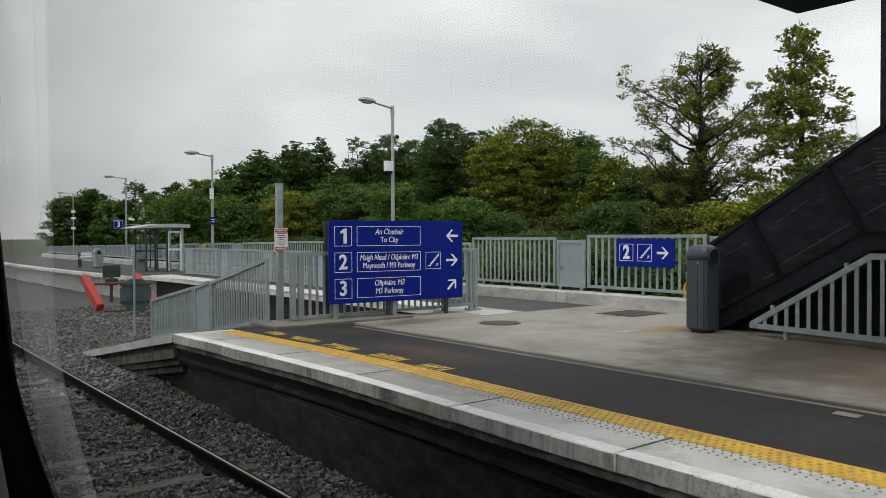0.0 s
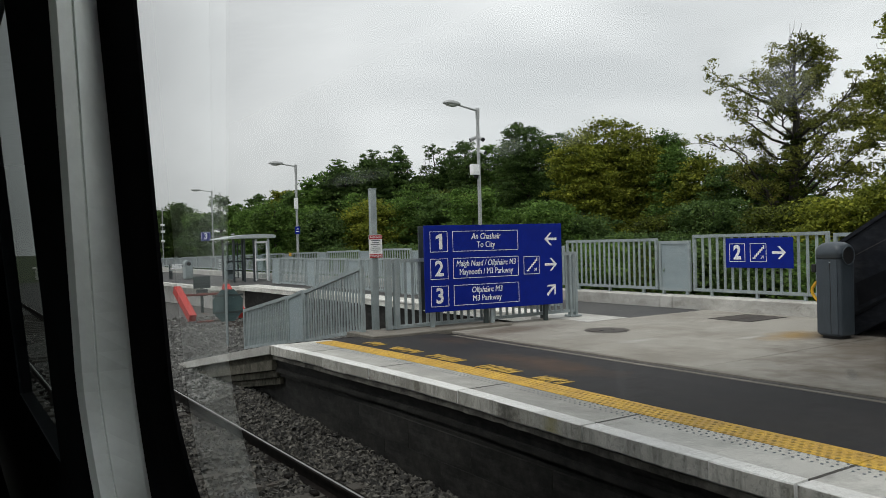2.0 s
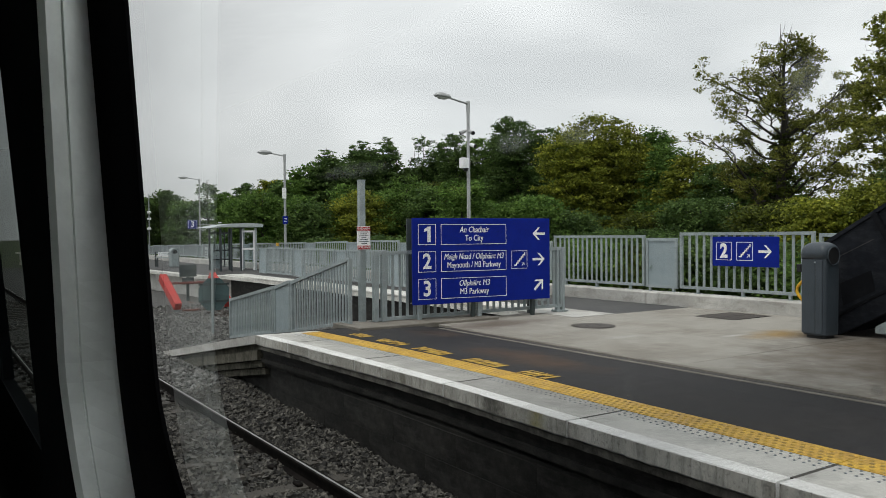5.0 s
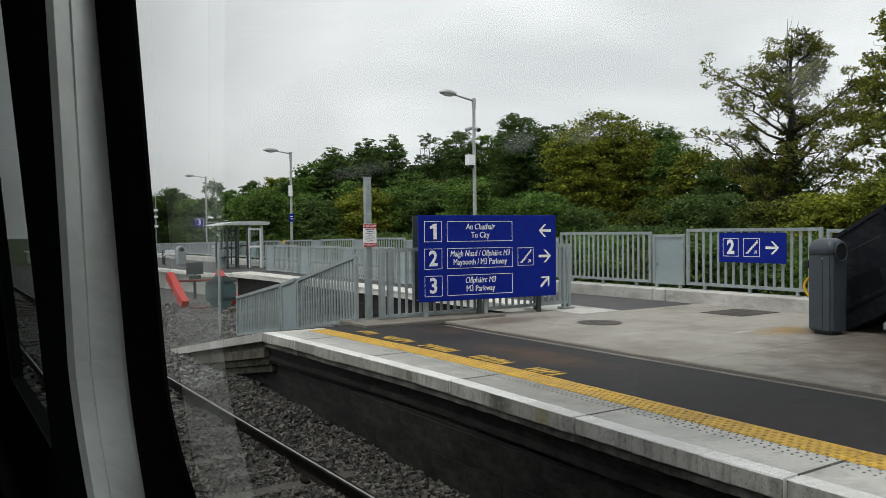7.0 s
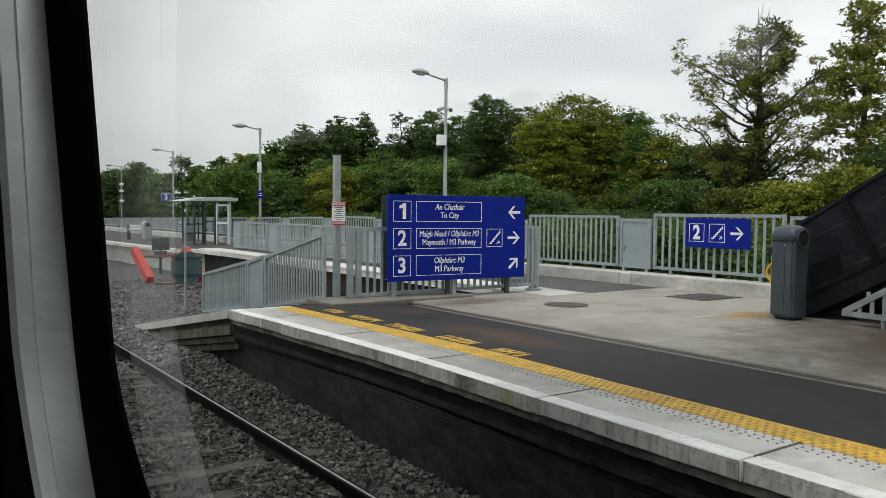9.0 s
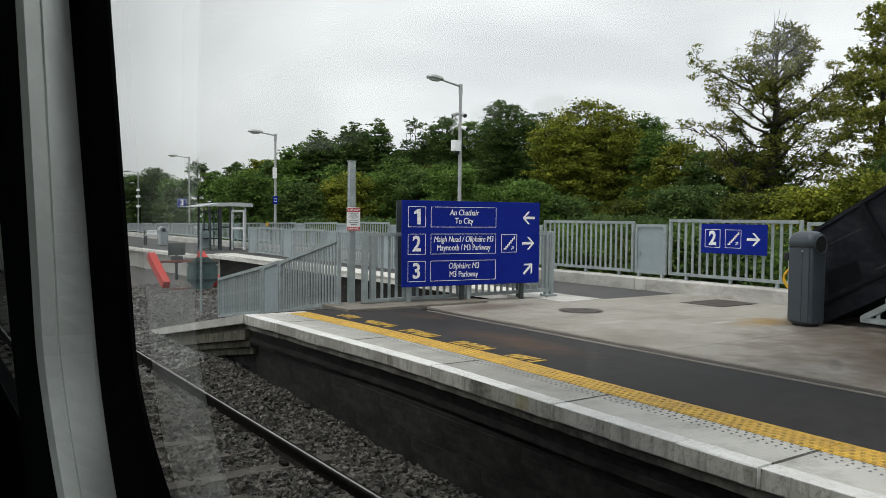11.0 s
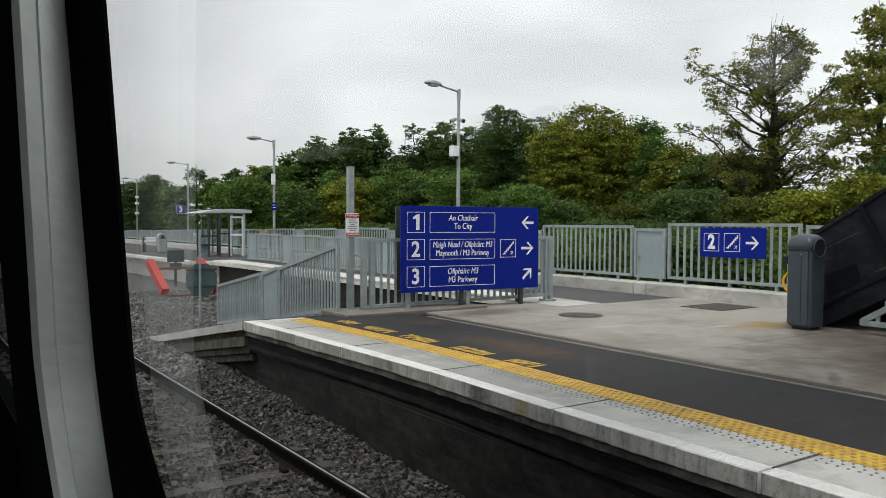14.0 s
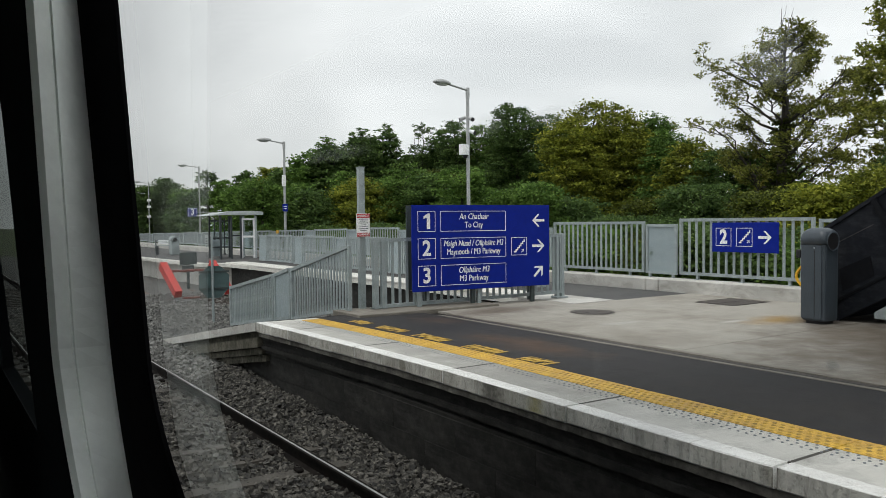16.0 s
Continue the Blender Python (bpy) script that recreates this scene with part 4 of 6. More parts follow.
def build_big_sign():
    p, q = Vector((6.63, 10.83, 0)), Vector((9.317, 10.53, 0))
    length, z0, height = (q - p).length, 0.292, 1.424
    turn = math.atan2(q.y - p.y, q.x - p.x)
    sign = thing("direction_sign", Matrix.Translation(p) @ Matrix.Rotation(turn, 4, "Z"),
                 "large blue enamel direction sign with white lettering for three platforms", "sign")
    part("board", boxed(0, length, -0.02, 0.02, z0, z0 + height, 0.004), M_BLUE, sign)
    at0 = face(length, height)
    def at(u, v):
        return Matrix.Translation((0, 0, z0)) @ at0(u, v)
    for row, (num, irish, english, ang) in enumerate((("1", "An Chathair", "To City", 180), ("2", "Maigh Nuad / Ollpháirc M3", "Maynooth / M3 Parkway", 0),
                                                      ("3", "Ollpháirc M3", "M3 Parkway", 45))):
        v0, v1 = 0.07 + 0.3155 * row, 0.309 + 0.3155 * row
        vm = (v0 + v1) / 2
        hh = (v1 - v0) * height
        outline("number_frame", -0.060 * length, 0.060 * length, -hh / 2, hh / 2, 0.008, sign, at(0.097, vm))
        outline("text_frame", -0.235 * length, 0.235 * length, -hh / 2, hh / 2, 0.008, sign, at(0.427, vm))
        if num == "1":
            bm = bmesh.new()
            prism(bm, [(0.065, -0.125), (0.065, 0.13), (0.018, 0.13), (-0.055, 0.085), (-0.055, 0.045), (0.005, 0.06), (0.005, -0.125)], "z", 0.0, 0.002)
            part("numeral", bm, M_WHITE, sign).matrix_basis = at(0.097, vm)
        else:
            letters("numeral", num, 0.35, at(0.097, vm + 0.003), M_WHITE, sign, bold=0.009, wide=0.92)
        wide = 0.745 if row == 1 else 0.80
        letters("lettering", irish, 0.142, at(0.427, vm - 0.052), M_WHITE, sign, shear=0.2, heavy=0.0035, wide=wide)
        letters("lettering", english, 0.142, at(0.427, vm + 0.047), M_WHITE, sign, heavy=0.0035, wide=wide)
        arrow(sign, at(0.912, vm), 0.26, ang)
        if row == 1:
            outline("symbol_frame", -0.060 * length, 0.060 * length, -hh * 0.46, hh * 0.46, 0.008, sign, at(0.762, vm))
            stairs_icon(sign, at(0.762, vm), 0.105 * length, hh * 0.86)
    for u, material in ((0.055, M_GALV), (0.43, M_SIGNBACK), (0.475, M_GALV), (0.88, M_SIGNBACK)):
        part("leg", boxed(u * length - 0.035, u * length + 0.035, 0.025, 0.09, 0.005, z0 + height - 0.06, 0.005), material, sign)
    for z in (0.55, 1.45):
        part("mounting_rail", boxed(0.05, length - 0.05, 0.021, 0.05, z, z + 0.06), M_GALV, sign)
    back = thing("sign_board_back", Matrix.Translation(p) @ Matrix.Rotation(turn, 4, "Z") @ pose(0.10, 0.43, 0),
                 "grey green back board of a second sign mounted behind", "sign")
    part("board", boxed(0, length, -0.015, 0.015, z0 + 0.0, z0 + height, 0.004), M_SIGNBACK, back)
    part("leg", boxed(0.3, 0.36, -0.075, -0.016, 0.005, z0 + height - 0.1), M_SIGNBACK, back)
    part("leg", boxed(2.40, 2.46, -0.075, -0.016, 0.005, z0 + height - 0.1), M_SIGNBACK, back)


def build_small_sign():
    """Board for platform two, hung on the back railing and seen from -x."""
    sign = thing("platform_sign", pose(12.53, 9.49, 0.815, 0, 0, -90), "blue platform sign with white numeral, stairs symbol and arrow", "sign")
    length, height = 1.385, 0.55
    part("board", boxed(0, length, -0.012, 0.012, 0, height, 0.003), M_BLUE, sign)
    at0 = face(length, height)
    def at(u, v):
        return Matrix.Translation((0, 0.008, 0)) @ at0(u, v)
    hh = 0.62 * height
    for u in (0.185, 0.505):
        outline("symbol_frame", -0.122 * length, 0.122 * length, -hh / 2, hh / 2, 0.009, sign, at(u, 0.49))
    letters("numeral", "2", 0.36, at(0.185, 0.50), M_WHITE, sign, bold=0.014, wide=0.88)
    stairs_icon(sign, at(0.505, 0.49), 0.22 * length, hh * 0.9)
    arrow(sign, at(0.81, 0.49), 0.27, 0)
    for u in (0.2, 1.15):
        part("bracket", boxed(u, u + 0.04, 0.012, 0.04, 0.1, 0.45), M_GALV, sign)


def build_warning_post():
    post = thing("warning_post", pose(5.93, 11.25, 0), "tall grey steel post carrying a small warning notice", "sign post")
    part("shaft", boxed(-0.05, 0.05, -0.05, 0.05, -0.1, 2.33, 0.008), M_GALV, post)
    part("cap", boxed(-0.054, 0.054, -0.054, 0.054, 2.325, 2.34), M_GALV, post)
    board = part("notice", boxed(-0.12, 0.12, -0.075, -0.062, 1.21, 1.585, 0.003), M_WHITE, post, "white warning notice with red bands")
    for z0, z1, word in ((1.515, 1.58, "RABHADH"), (1.215, 1.275, "WARNING")):
        part("red_band", boxed(-0.117, 0.117, -0.0785, -0.0755, z0, z1), M_SIGNRED, board)
        letters("lettering", word, 0.05, pose(0, -0.08, (z0 + z1) / 2, 90, 0, 0), M_WHITE, board, wide=0.9)
    for i, w in enumerate((0.16, 0.12, 0.17, 0.09, 0.15, 0.17, 0.11)):
        part("text_bar", boxed(-w / 2, w / 2, -0.0765, -0.0755, 1.49 - i * 0.031, 1.50 - i * 0.031), M_SIGNBACK, board)


build_big_sign()
build_small_sign()
build_warning_post()

# ---------------------------------------------------------------- bin and stairs


def build_bin():
    """A tall litter bin with a domed hood; its opening faces +x."""
    b = thing("litter_bin", pose(10.17, 5.965, 0.002, 0, 0, -95), "tall dark grey plastic litter bin with a domed hood", "litter bin")
    w, d = 0.182, 0.182
    def loop(k, z, ww, dd):
        r = min(0.07, 0.9 * ww, 0.9 * dd)
        pts = []
        for cx, cy, a0 in ((ww - r, dd - r, 0), (-ww + r, dd - r, 90), (-ww + r, -dd + r, 180), (ww - r, -dd + r, 270)):
            for i in range(5):
                a = radians(a0 + 22.5 * i)
                pts.append((cx + r * math.cos(a), cy + r * math.sin(a), z))
        return pts
    def skin(levels):
        bm = bmesh.new()
        rings = [[bm.verts.new(v) for v in loop(0, *lv)] for lv in levels]
        for r0, r1 in zip(rings, rings[1:]):
            for i in range(len(r0)):
                bm.faces.new((r0[i], r0[(i + 1) % len(r0)], r1[(i + 1) % len(r0)], r1[i]))
        bm.faces.new(rings[0][::-1])
        bm.faces.new(rings[-1])
        return bm
    part("base", skin([(0.0, w - 0.04, d - 0.04), (0.04, w - 0.04, d - 0.04)]), M_BLACK, b)
    part("body", skin([(0.04, w - 0.02, d - 0.02), (0.06, w - 0.005, d - 0.005), (1.075, w, d)]), M_BIN, b)
    part("hood", skin([(1.081, w + 0.008, d + 0.008), (1.155, w + 0.008, d + 0.008)] + [(1.155 + 0.145 * math.sin(radians(15 * i)), w + 0.008 - 0.125 * (1 - math.cos(radians(15 * i))), d + 0.008 - 0.125 * (1 - math.cos(radians(15 * i)))) for i in range(1, 7)]), M_BIN, b, smooth=True)
    part("door", boxed(-w + 0.03, 0.048, -d - 0.004, -d + 0.02, 0.07, 1.06, 0.003), M_BIN, b)
    part("door", boxed(0.056, w - 0.03, -d - 0.004, -d + 0.02, 0.07, 1.06, 0.003), M_BIN, b)
    part("door_gap", boxed(0.048, 0.056, -d - 0.002, -d + 0.02, 0.07, 1.06), M_BLACK, b)
    part("lock", tube(bmesh.new(), (0.052, -d - 0.012, 1.03), (0.052, -d, 1.03), 0.010, seg=10), M_GALV, b)
    for s in (1, -1):
        part("opening", tube(bmesh.new(), (s * (w - 0.01), 0, 1.115), (s * (w + 0.014), 0, 1.115), 0.115, 0.115, 24), M_BLACK, b, "round dark throw-in opening")
        ring = bmesh.new()
        for i in range(24):
            a, c = 2 * math.pi * i / 24, 2 * math.pi * (i + 1) / 24
            tube(ring, (s * (w + 0.014), 0.122 * math.cos(a), 1.115 + 0.122 * math.sin(a)), (s * (w + 0.014), 0.122 * math.cos(c), 1.115 + 0.122 * math.sin(c)), 0.009, seg=6)
        part("opening_rim", ring, M_BIN, b)
    return b


build_bin()


def build_hose():
    reel = thing("hose_reel", pose(10.62, 6.44, 0.0), "dark narrow post with a looped yellow hose beside the bin", "hose reel")
    part("stand", boxed(-0.05, 0.05, -0.05, 0.05, 0.0, 1.0, 0.01), M_BLACK, reel)
    part("bracket", boxed(-0.04, 0.04, 0.05, 0.135, 0.86, 0.98, 0.015), M_BLACK, reel)
    bm = bmesh.new()
    pts = [(0.0, 0.05 + 0.095 * math.sin(math.pi * i / 12), 0.44 + 0.30 * i / 12) for i in range(13)]
    for p, q in zip(pts, pts[1:]):
        tube(bm, p, q, 0.022, seg=8)
    part("hose_loop", bm, M_ORANGE, reel, "yellow looped hose")
    return reel


build_hose()


def build_stairs():
    """Covered footbridge stairs: dark side parapet, stringer, treads, posts, and the deck overhead."""
    st = thing("footbridge_stairs", pose(10.6, 0, 0), "dark grey steel footbridge stairs with solid panelled sides", "stairs")
    top = [(6.35, 1.08), (6.12, 1.27), (3.6, 2.83), (2.4, 2.83)]
    low = [(2.4, 1.47), (3.86, 1.47), (6.04, 0.22), (6.35, 0.20)]
    for x in (0.0, 2.1):
        part("side_panel", prism(bmesh.new(), top + low, "x", x, x + 0.03), M_STAIR, st, "dark scuffed steel side panel")
        part("top_cap", bar(bmesh.new(), (x + 0.015, 6.14, 1.28), (x + 0.015, 3.6, 2.845), 0.08, 0.05), M_STAIR, st)
        part("top_cap", bar(bmesh.new(), (x + 0.015, 3.6, 2.845), (x + 0.015, 2.4, 2.845), 0.08, 0.05), M_STAIR, st)
        part("stringer", prism(bmesh.new(), [(6.2, 0.0), (6.35, 0.16), (3.86, 1.5), (2.4, 1.5), (2.4, 1.24), (3.75, 1.24), (5.95, 0.0)], "x", x - 0.02, x + 0.1), M_STAIR, st)
        for y, z in ((5.46, 1.68), (4.38, 2.38), (3.30, 2.80)):
            part("panel_rib", bar(bmesh.new(), (x - 0.025, y - 0.50, z - 0.88), (x - 0.025, y, z), 0.06, 0.075), M_STAIRRIB, st)
        part("lower_flange", bar(bmesh.new(), (x - 0.015, 6.1, 0.20), (x - 0.015, 3.87, 1.475), 0.05, 0.035), M_STAIRRIB, st)
        part("lower_flange", bar(bmesh.new(), (x - 0.015, 3.87, 1.475), (x - 0.015, 2.4, 1.475), 0.05, 0.035), M_STAIRRIB, st)
    for y0, z0, y1, z1, w in ((5.01, 1.01, 4.02, 1.60, 0.016), (3.89, 1.68, 3.40, 1.96, 0.016), (5.04, 1.63, 4.62, 1.91, 0.010), (6.0, 1.07, 5.47, 1.34, 0.010),
                              (4.17, 2.20, 3.72, 2.38, 0.010), (5.26, 0.81, 5.03, 0.92, 0.02), (3.86, 2.06, 3.55, 2.09, 0.012), (5.8, 0.52, 5.62, 0.60, 0.02)):
        part("scuff", bar(bmesh.new(), (-0.001, y0, z0), (-0.001, y1, z1), 0.004, w), M_SCUFF, st, "pale scuffed line on the panel")
    for i in range(9):
        part("scuff", boxed(-0.003, 0.001, 3.52, 3.70 + 0.03 * (i % 3), 2.10 + 0.055 * i, 2.115 + 0.055 * i), M_SCUFF, st, "pale scuffed line on the panel")
    part("base_plate", prism(bmesh.new(), [(5.93, 0.72), (5.5, 0.92), (5.42, 0.50), (5.86, 0.32)], "x", -0.012, -0.001), M_STAIRRIB, st, "dark plate low on the panel")
    for i in range(9):
        y, z = 6.05 - 0.26 * i, 0.165 * (i + 1)
        part("tread", boxed(0.08, 2.08, y - 0.29, y, z - 0.04, z), M_STAIR, st)
        part("riser", boxed(0.08, 2.08, y - 0.012, y, z - 0.165, z - 0.04), M_STAIR, st)
    part("landing", boxed(0.0, 2.1, 0.6, 3.75, 1.42, 1.5), M_STAIR, st)
    for x in (0.3, 1.8):
        for y in (0.9, 3.2):
            part("column", boxed(x - 0.07, x + 0.07, y - 0.07, y + 0.07, 0.0, 1.42), M_STAIR, st)
    # added dark sheets stand in for the gloom under the stairs
    part("back_plate", prism(bmesh.new(), [(5.75, 0.0), (3.905, 0.0), (3.905, 1.15), (5.75, 0.1)], "x", 0.9, 0.95), M_STAIR, st)
    part("back_plate", boxed(0.9, 0.95, 0.8, 3.9, 0.0, 1.4), M_STAIR, st)
    # upper flight back over the landing to the deck
    deck = thing("footbridge_deck", pose(0, 0, 0), "dark steel footbridge deck crossing above the tracks", "footbridge")
    part("soffit", boxed(-14, 9.5, 2.0, 4.2, 4.2, 4.4), M_STAIR, deck)
    part("girder", boxed(-14, 9.5, 4.14, 4.2, 4.4, 5.6), M_STAIR, deck)
    part("girder", boxed(-14, 9.5, 2.0, 2.06, 4.4, 5.6), M_STAIR, deck)
    for x, y in ((9.2, 2.3), (11.62, 3.92), (-12, 3.0)):
        part("column", boxed(x - 0.12, x + 0.12, y - 0.12, y + 0.12, 0.0 if x > 0 else -1.2, 4.25 if x < 10 else 5.2), M_STAIR, deck)
    # triangular guard under the stairs
    guard = thing("stair_guard", pose(10.3, 0, 0), "pale grey triangular steel guard railing under the stairs", "railing")
    part("bottom_rail", bar(bmesh.new(), (0, 5.28, 0.155), (0, 2.2, 0.10), 0.05, 0.07), M_GALV, guard)
    part("sloping_rail", bar(bmesh.new(), (0, 5.26, 0.17), (0, 3.64, 1.17), 0.056, 0.075), M_GALV, guard)
    part("top_rail", bar(bmesh.new(), (0, 3.66, 1.165), (0, 2.2, 1.165), 0.062, 0.075), M_GALV, guard)
    yy = 5.058
    while yy > 2.25:
        z1 = min(0.16 + (5.26 - yy) * 0.617, 1.14)
        part("bar", boxed(-0.014, 0.014, yy - 0.024, yy + 0.024, 0.14, z1), M_GALV, guard)
        yy -= 0.155
    for y in (4.76, 3.3, 2.25):
        part("foot", boxed(-0.02, 0.02, y - 0.02, y + 0.02, 0.0, 0.13), M_GALV, guard)
    for y in (4.95, 3.95):
        part("lug", boxed(-0.02, 0.02, y - 0.02, y + 0.02, 0.2 + (5.26 - y) * 0.617, 0.27 + (5.26 - y) * 0.617), M_GALV, guard)


build_stairs()

# ---------------------------------------------------------------- lamps


def build_lamp(x, y, z, top, reach, extras=()):
    lamp = thing("lamp_post", pose(x, y, z), "tall slim grey steel platform lamp post with a single arm", "lamp post", "platform lamps")
    h = top - z
    part("base", tube(bmesh.new(), (0, 0, 0), (0, 0, 1.1), 0.075, 0.072, 14), M_LAMP, lamp)
    part("pole", tube(bmesh.new(), (0, 0, 1.1), (0, 0, h), 0.058, 0.045, 14), M_LAMP, lamp)
    part("collar", tube(bmesh.new(), (0, 0, h - 0.28), (0, 0, h + 0.02), 0.06, 0.06, 12), M_LAMP, lamp)
    part("arm", tube(bmesh.new(), (0, 0, h - 0.05), (reach * 0.62, 0, h + 0.03), 0.03, 0.024, 10), M_LAMP, lamp)
    s = 1 if reach > 0 else -1
    head = bmesh.new()
    r = [(0.0, 0.05, 0.05), (0.1, 0.1, 0.08), (0.32, 0.135, 0.10), (0.5, 0.12, 0.075), (0.6, 0.07, 0.03)]
    rings = []
    for u, w, t in r:
        rings.append([head.verts.new((reach * 0.6 + s * u, w * math.cos(a), 0.05 + h + max(t * math.sin(a), -0.035))) for a in [2 * math.pi * i / 14 for i in range(14)]])
    for r0, r1 in zip(rings, rings[1:]):
        for i in range(14):
            head.faces.new((r0[i], r0[(i + 1) % 14], r1[(i + 1) % 14], r1[i]))
    head.faces.new(rings[0])
    head.faces.new(rings[-1][::-1])
    bmesh.ops.recalc_face_normals(head, faces=head.faces)
    lantern = part("lantern", head, M_LAMP, lamp, "rounded grey lantern head", smooth=True)
    bowl = bmesh.new()
    bmesh.ops.create_uvsphere(bowl, u_segments=14, v_segments=8, radius=1, matrix=Matrix.Translation((reach * 0.6 + s * 0.32, 0, h + 0.012)) @ Matrix.Diagonal((0.22, 0.1, 0.055, 1)))
    part("bowl", bowl, M_LENS, lantern, "clear lamp bowl", smooth=True)
    return lamp


def add_camera(lamp, z, ang, h):
    """A white surveillance camera on a bracket."""
    m = pose(0, 0, 0, 0, 0, ang)
    cam_box = bmesh.new()
    tube(cam_box, m @ Vector((0.06, 0, z - 0.0)), m @ Vector((0.22, 0, z - 0.06)), 0.045, 0.062, 12)
    c = part("security_camera", cam_box, M_WHITE if h else M_LAMP, lamp, "white security camera" if h else "grey security camera")
    part("bracket", bar(bmesh.new(), m @ Vector((0.0, 0, z)), m @ Vector((0.1, 0, z - 0.01)), 0.03), M_LAMP, c)
    part("lens", tube(bmesh.new(), m @ Vector((0.22, 0, z - 0.06)), m @ Vector((0.25, 0, z - 0.07)), 0.062, 0.055, 12), M_BLACK, c)


l1 = build_lamp(13.21, 18.4, -0.3, 5.27, -1.25)
l1.rotation_euler.z = radians(12)
add_camera(l1, 4.72, -100, 0)
add_camera(l1, 4.35, -78, 1)
add_camera(l1, 4.75, 120, 0)
part("junction_box", boxed(-0.32, -0.06, -0.09, 0.07, 3.65, 3.95, 0.01), M_WHITE, l1, "white steel control box")
part("small_camera", tube(bmesh.new(), (-0.14, -0.02, 3.56), (-0.14, -0.02, 3.65), 0.05, 0.08, 12), M_BLACK, l1)
l2 = build_lamp(12.71, 30.93, -0.3, 4.84, -0.95)
part("junction_box", boxed(-0.14, 0.02, -0.12, -0.04, 3.3, 3.75, 0.01), M_WHITE, l2, "white steel control box")
flag = part("station_flag", boxed(-0.14, 0.08, -0.1, -0.07, 2.24, 2.56), M_BLUE, l2, "small blue station name sign")
for i in range(2):
    part("text_bar", boxed(-0.1, 0.04, -0.103, -0.1, 2.34 + 0.1 * i, 2.365 + 0.1 * i), M_WHITE, flag)
l3 = build_lamp(15.66, 53.0, -0.3, 5.33, -1.3)
l4 = build_lamp(17.5, 75.0, -0.3, 5.33, -1.2)
for z in (2.4, 3.3, 3.9):
    part("security_camera", boxed(-0.2, 0.15, -0.2, -0.05, z, z + 0.2, 0.02), M_WHITE, l4)

# ---------------------------------------------------------------- platform three


def build_platform_three():
    edge = [(9.5, 11.6), (9.5, 26.0), (9.35, 28.6), (8.6, 29.5), (8.4, 33.4), (8.15, 37.4), (7.95, 45), (7.9, 90)]
    p3 = tagged(new("platform_three"), "pale concrete island platform with overhanging edge", "platform", kind="structure")
    def ring(off):
        return [(x + off, y) for x, y in edge] + [(12.3, 90), (12.3, 29.0), (12.3, 11.6)]
    bm = prism(bmesh.new(), ring(0.0), "z", -0.16, -0.035)
    part("edge_slab", bm, M_COPE, p3)
    # the near face's shadow is put into its darker wall colour
    part("body", prism(bmesh.new(), [(9.85, 11.6), (9.85, 26.0), (12.3, 26.0), (12.3, 11.6)], "z", -1.3, -0.16), M_WALL, p3)
    far = [(x + 0.35, y) for x, y in edge[1:]] + [(12.3, 90), (12.3, 26.0)]
    part("far_body", prism(bmesh.new(), [(x, y + 0.01) for x, y in far], "z", -1.3, -0.16), M_KERB, p3, "pale concrete face of the far platform")
    bm = bmesh.new()
    vs = [bm.verts.new((x, y, -0.02)) for x, y in [(x + 0.3, y) for x, y in edge[3:]] + [(12.3, 90), (12.3, 29.05), (9.7, 29.05)]]
    bm.faces.new(vs)
    bmesh.ops.recalc_face_normals(bm, faces=bm.faces)
    if bm.faces[:][0].normal.z < 0:
        bmesh.ops.reverse_faces(bm, faces=bm.faces)
    part("surface", bm, M_PATH, p3)
    return p3


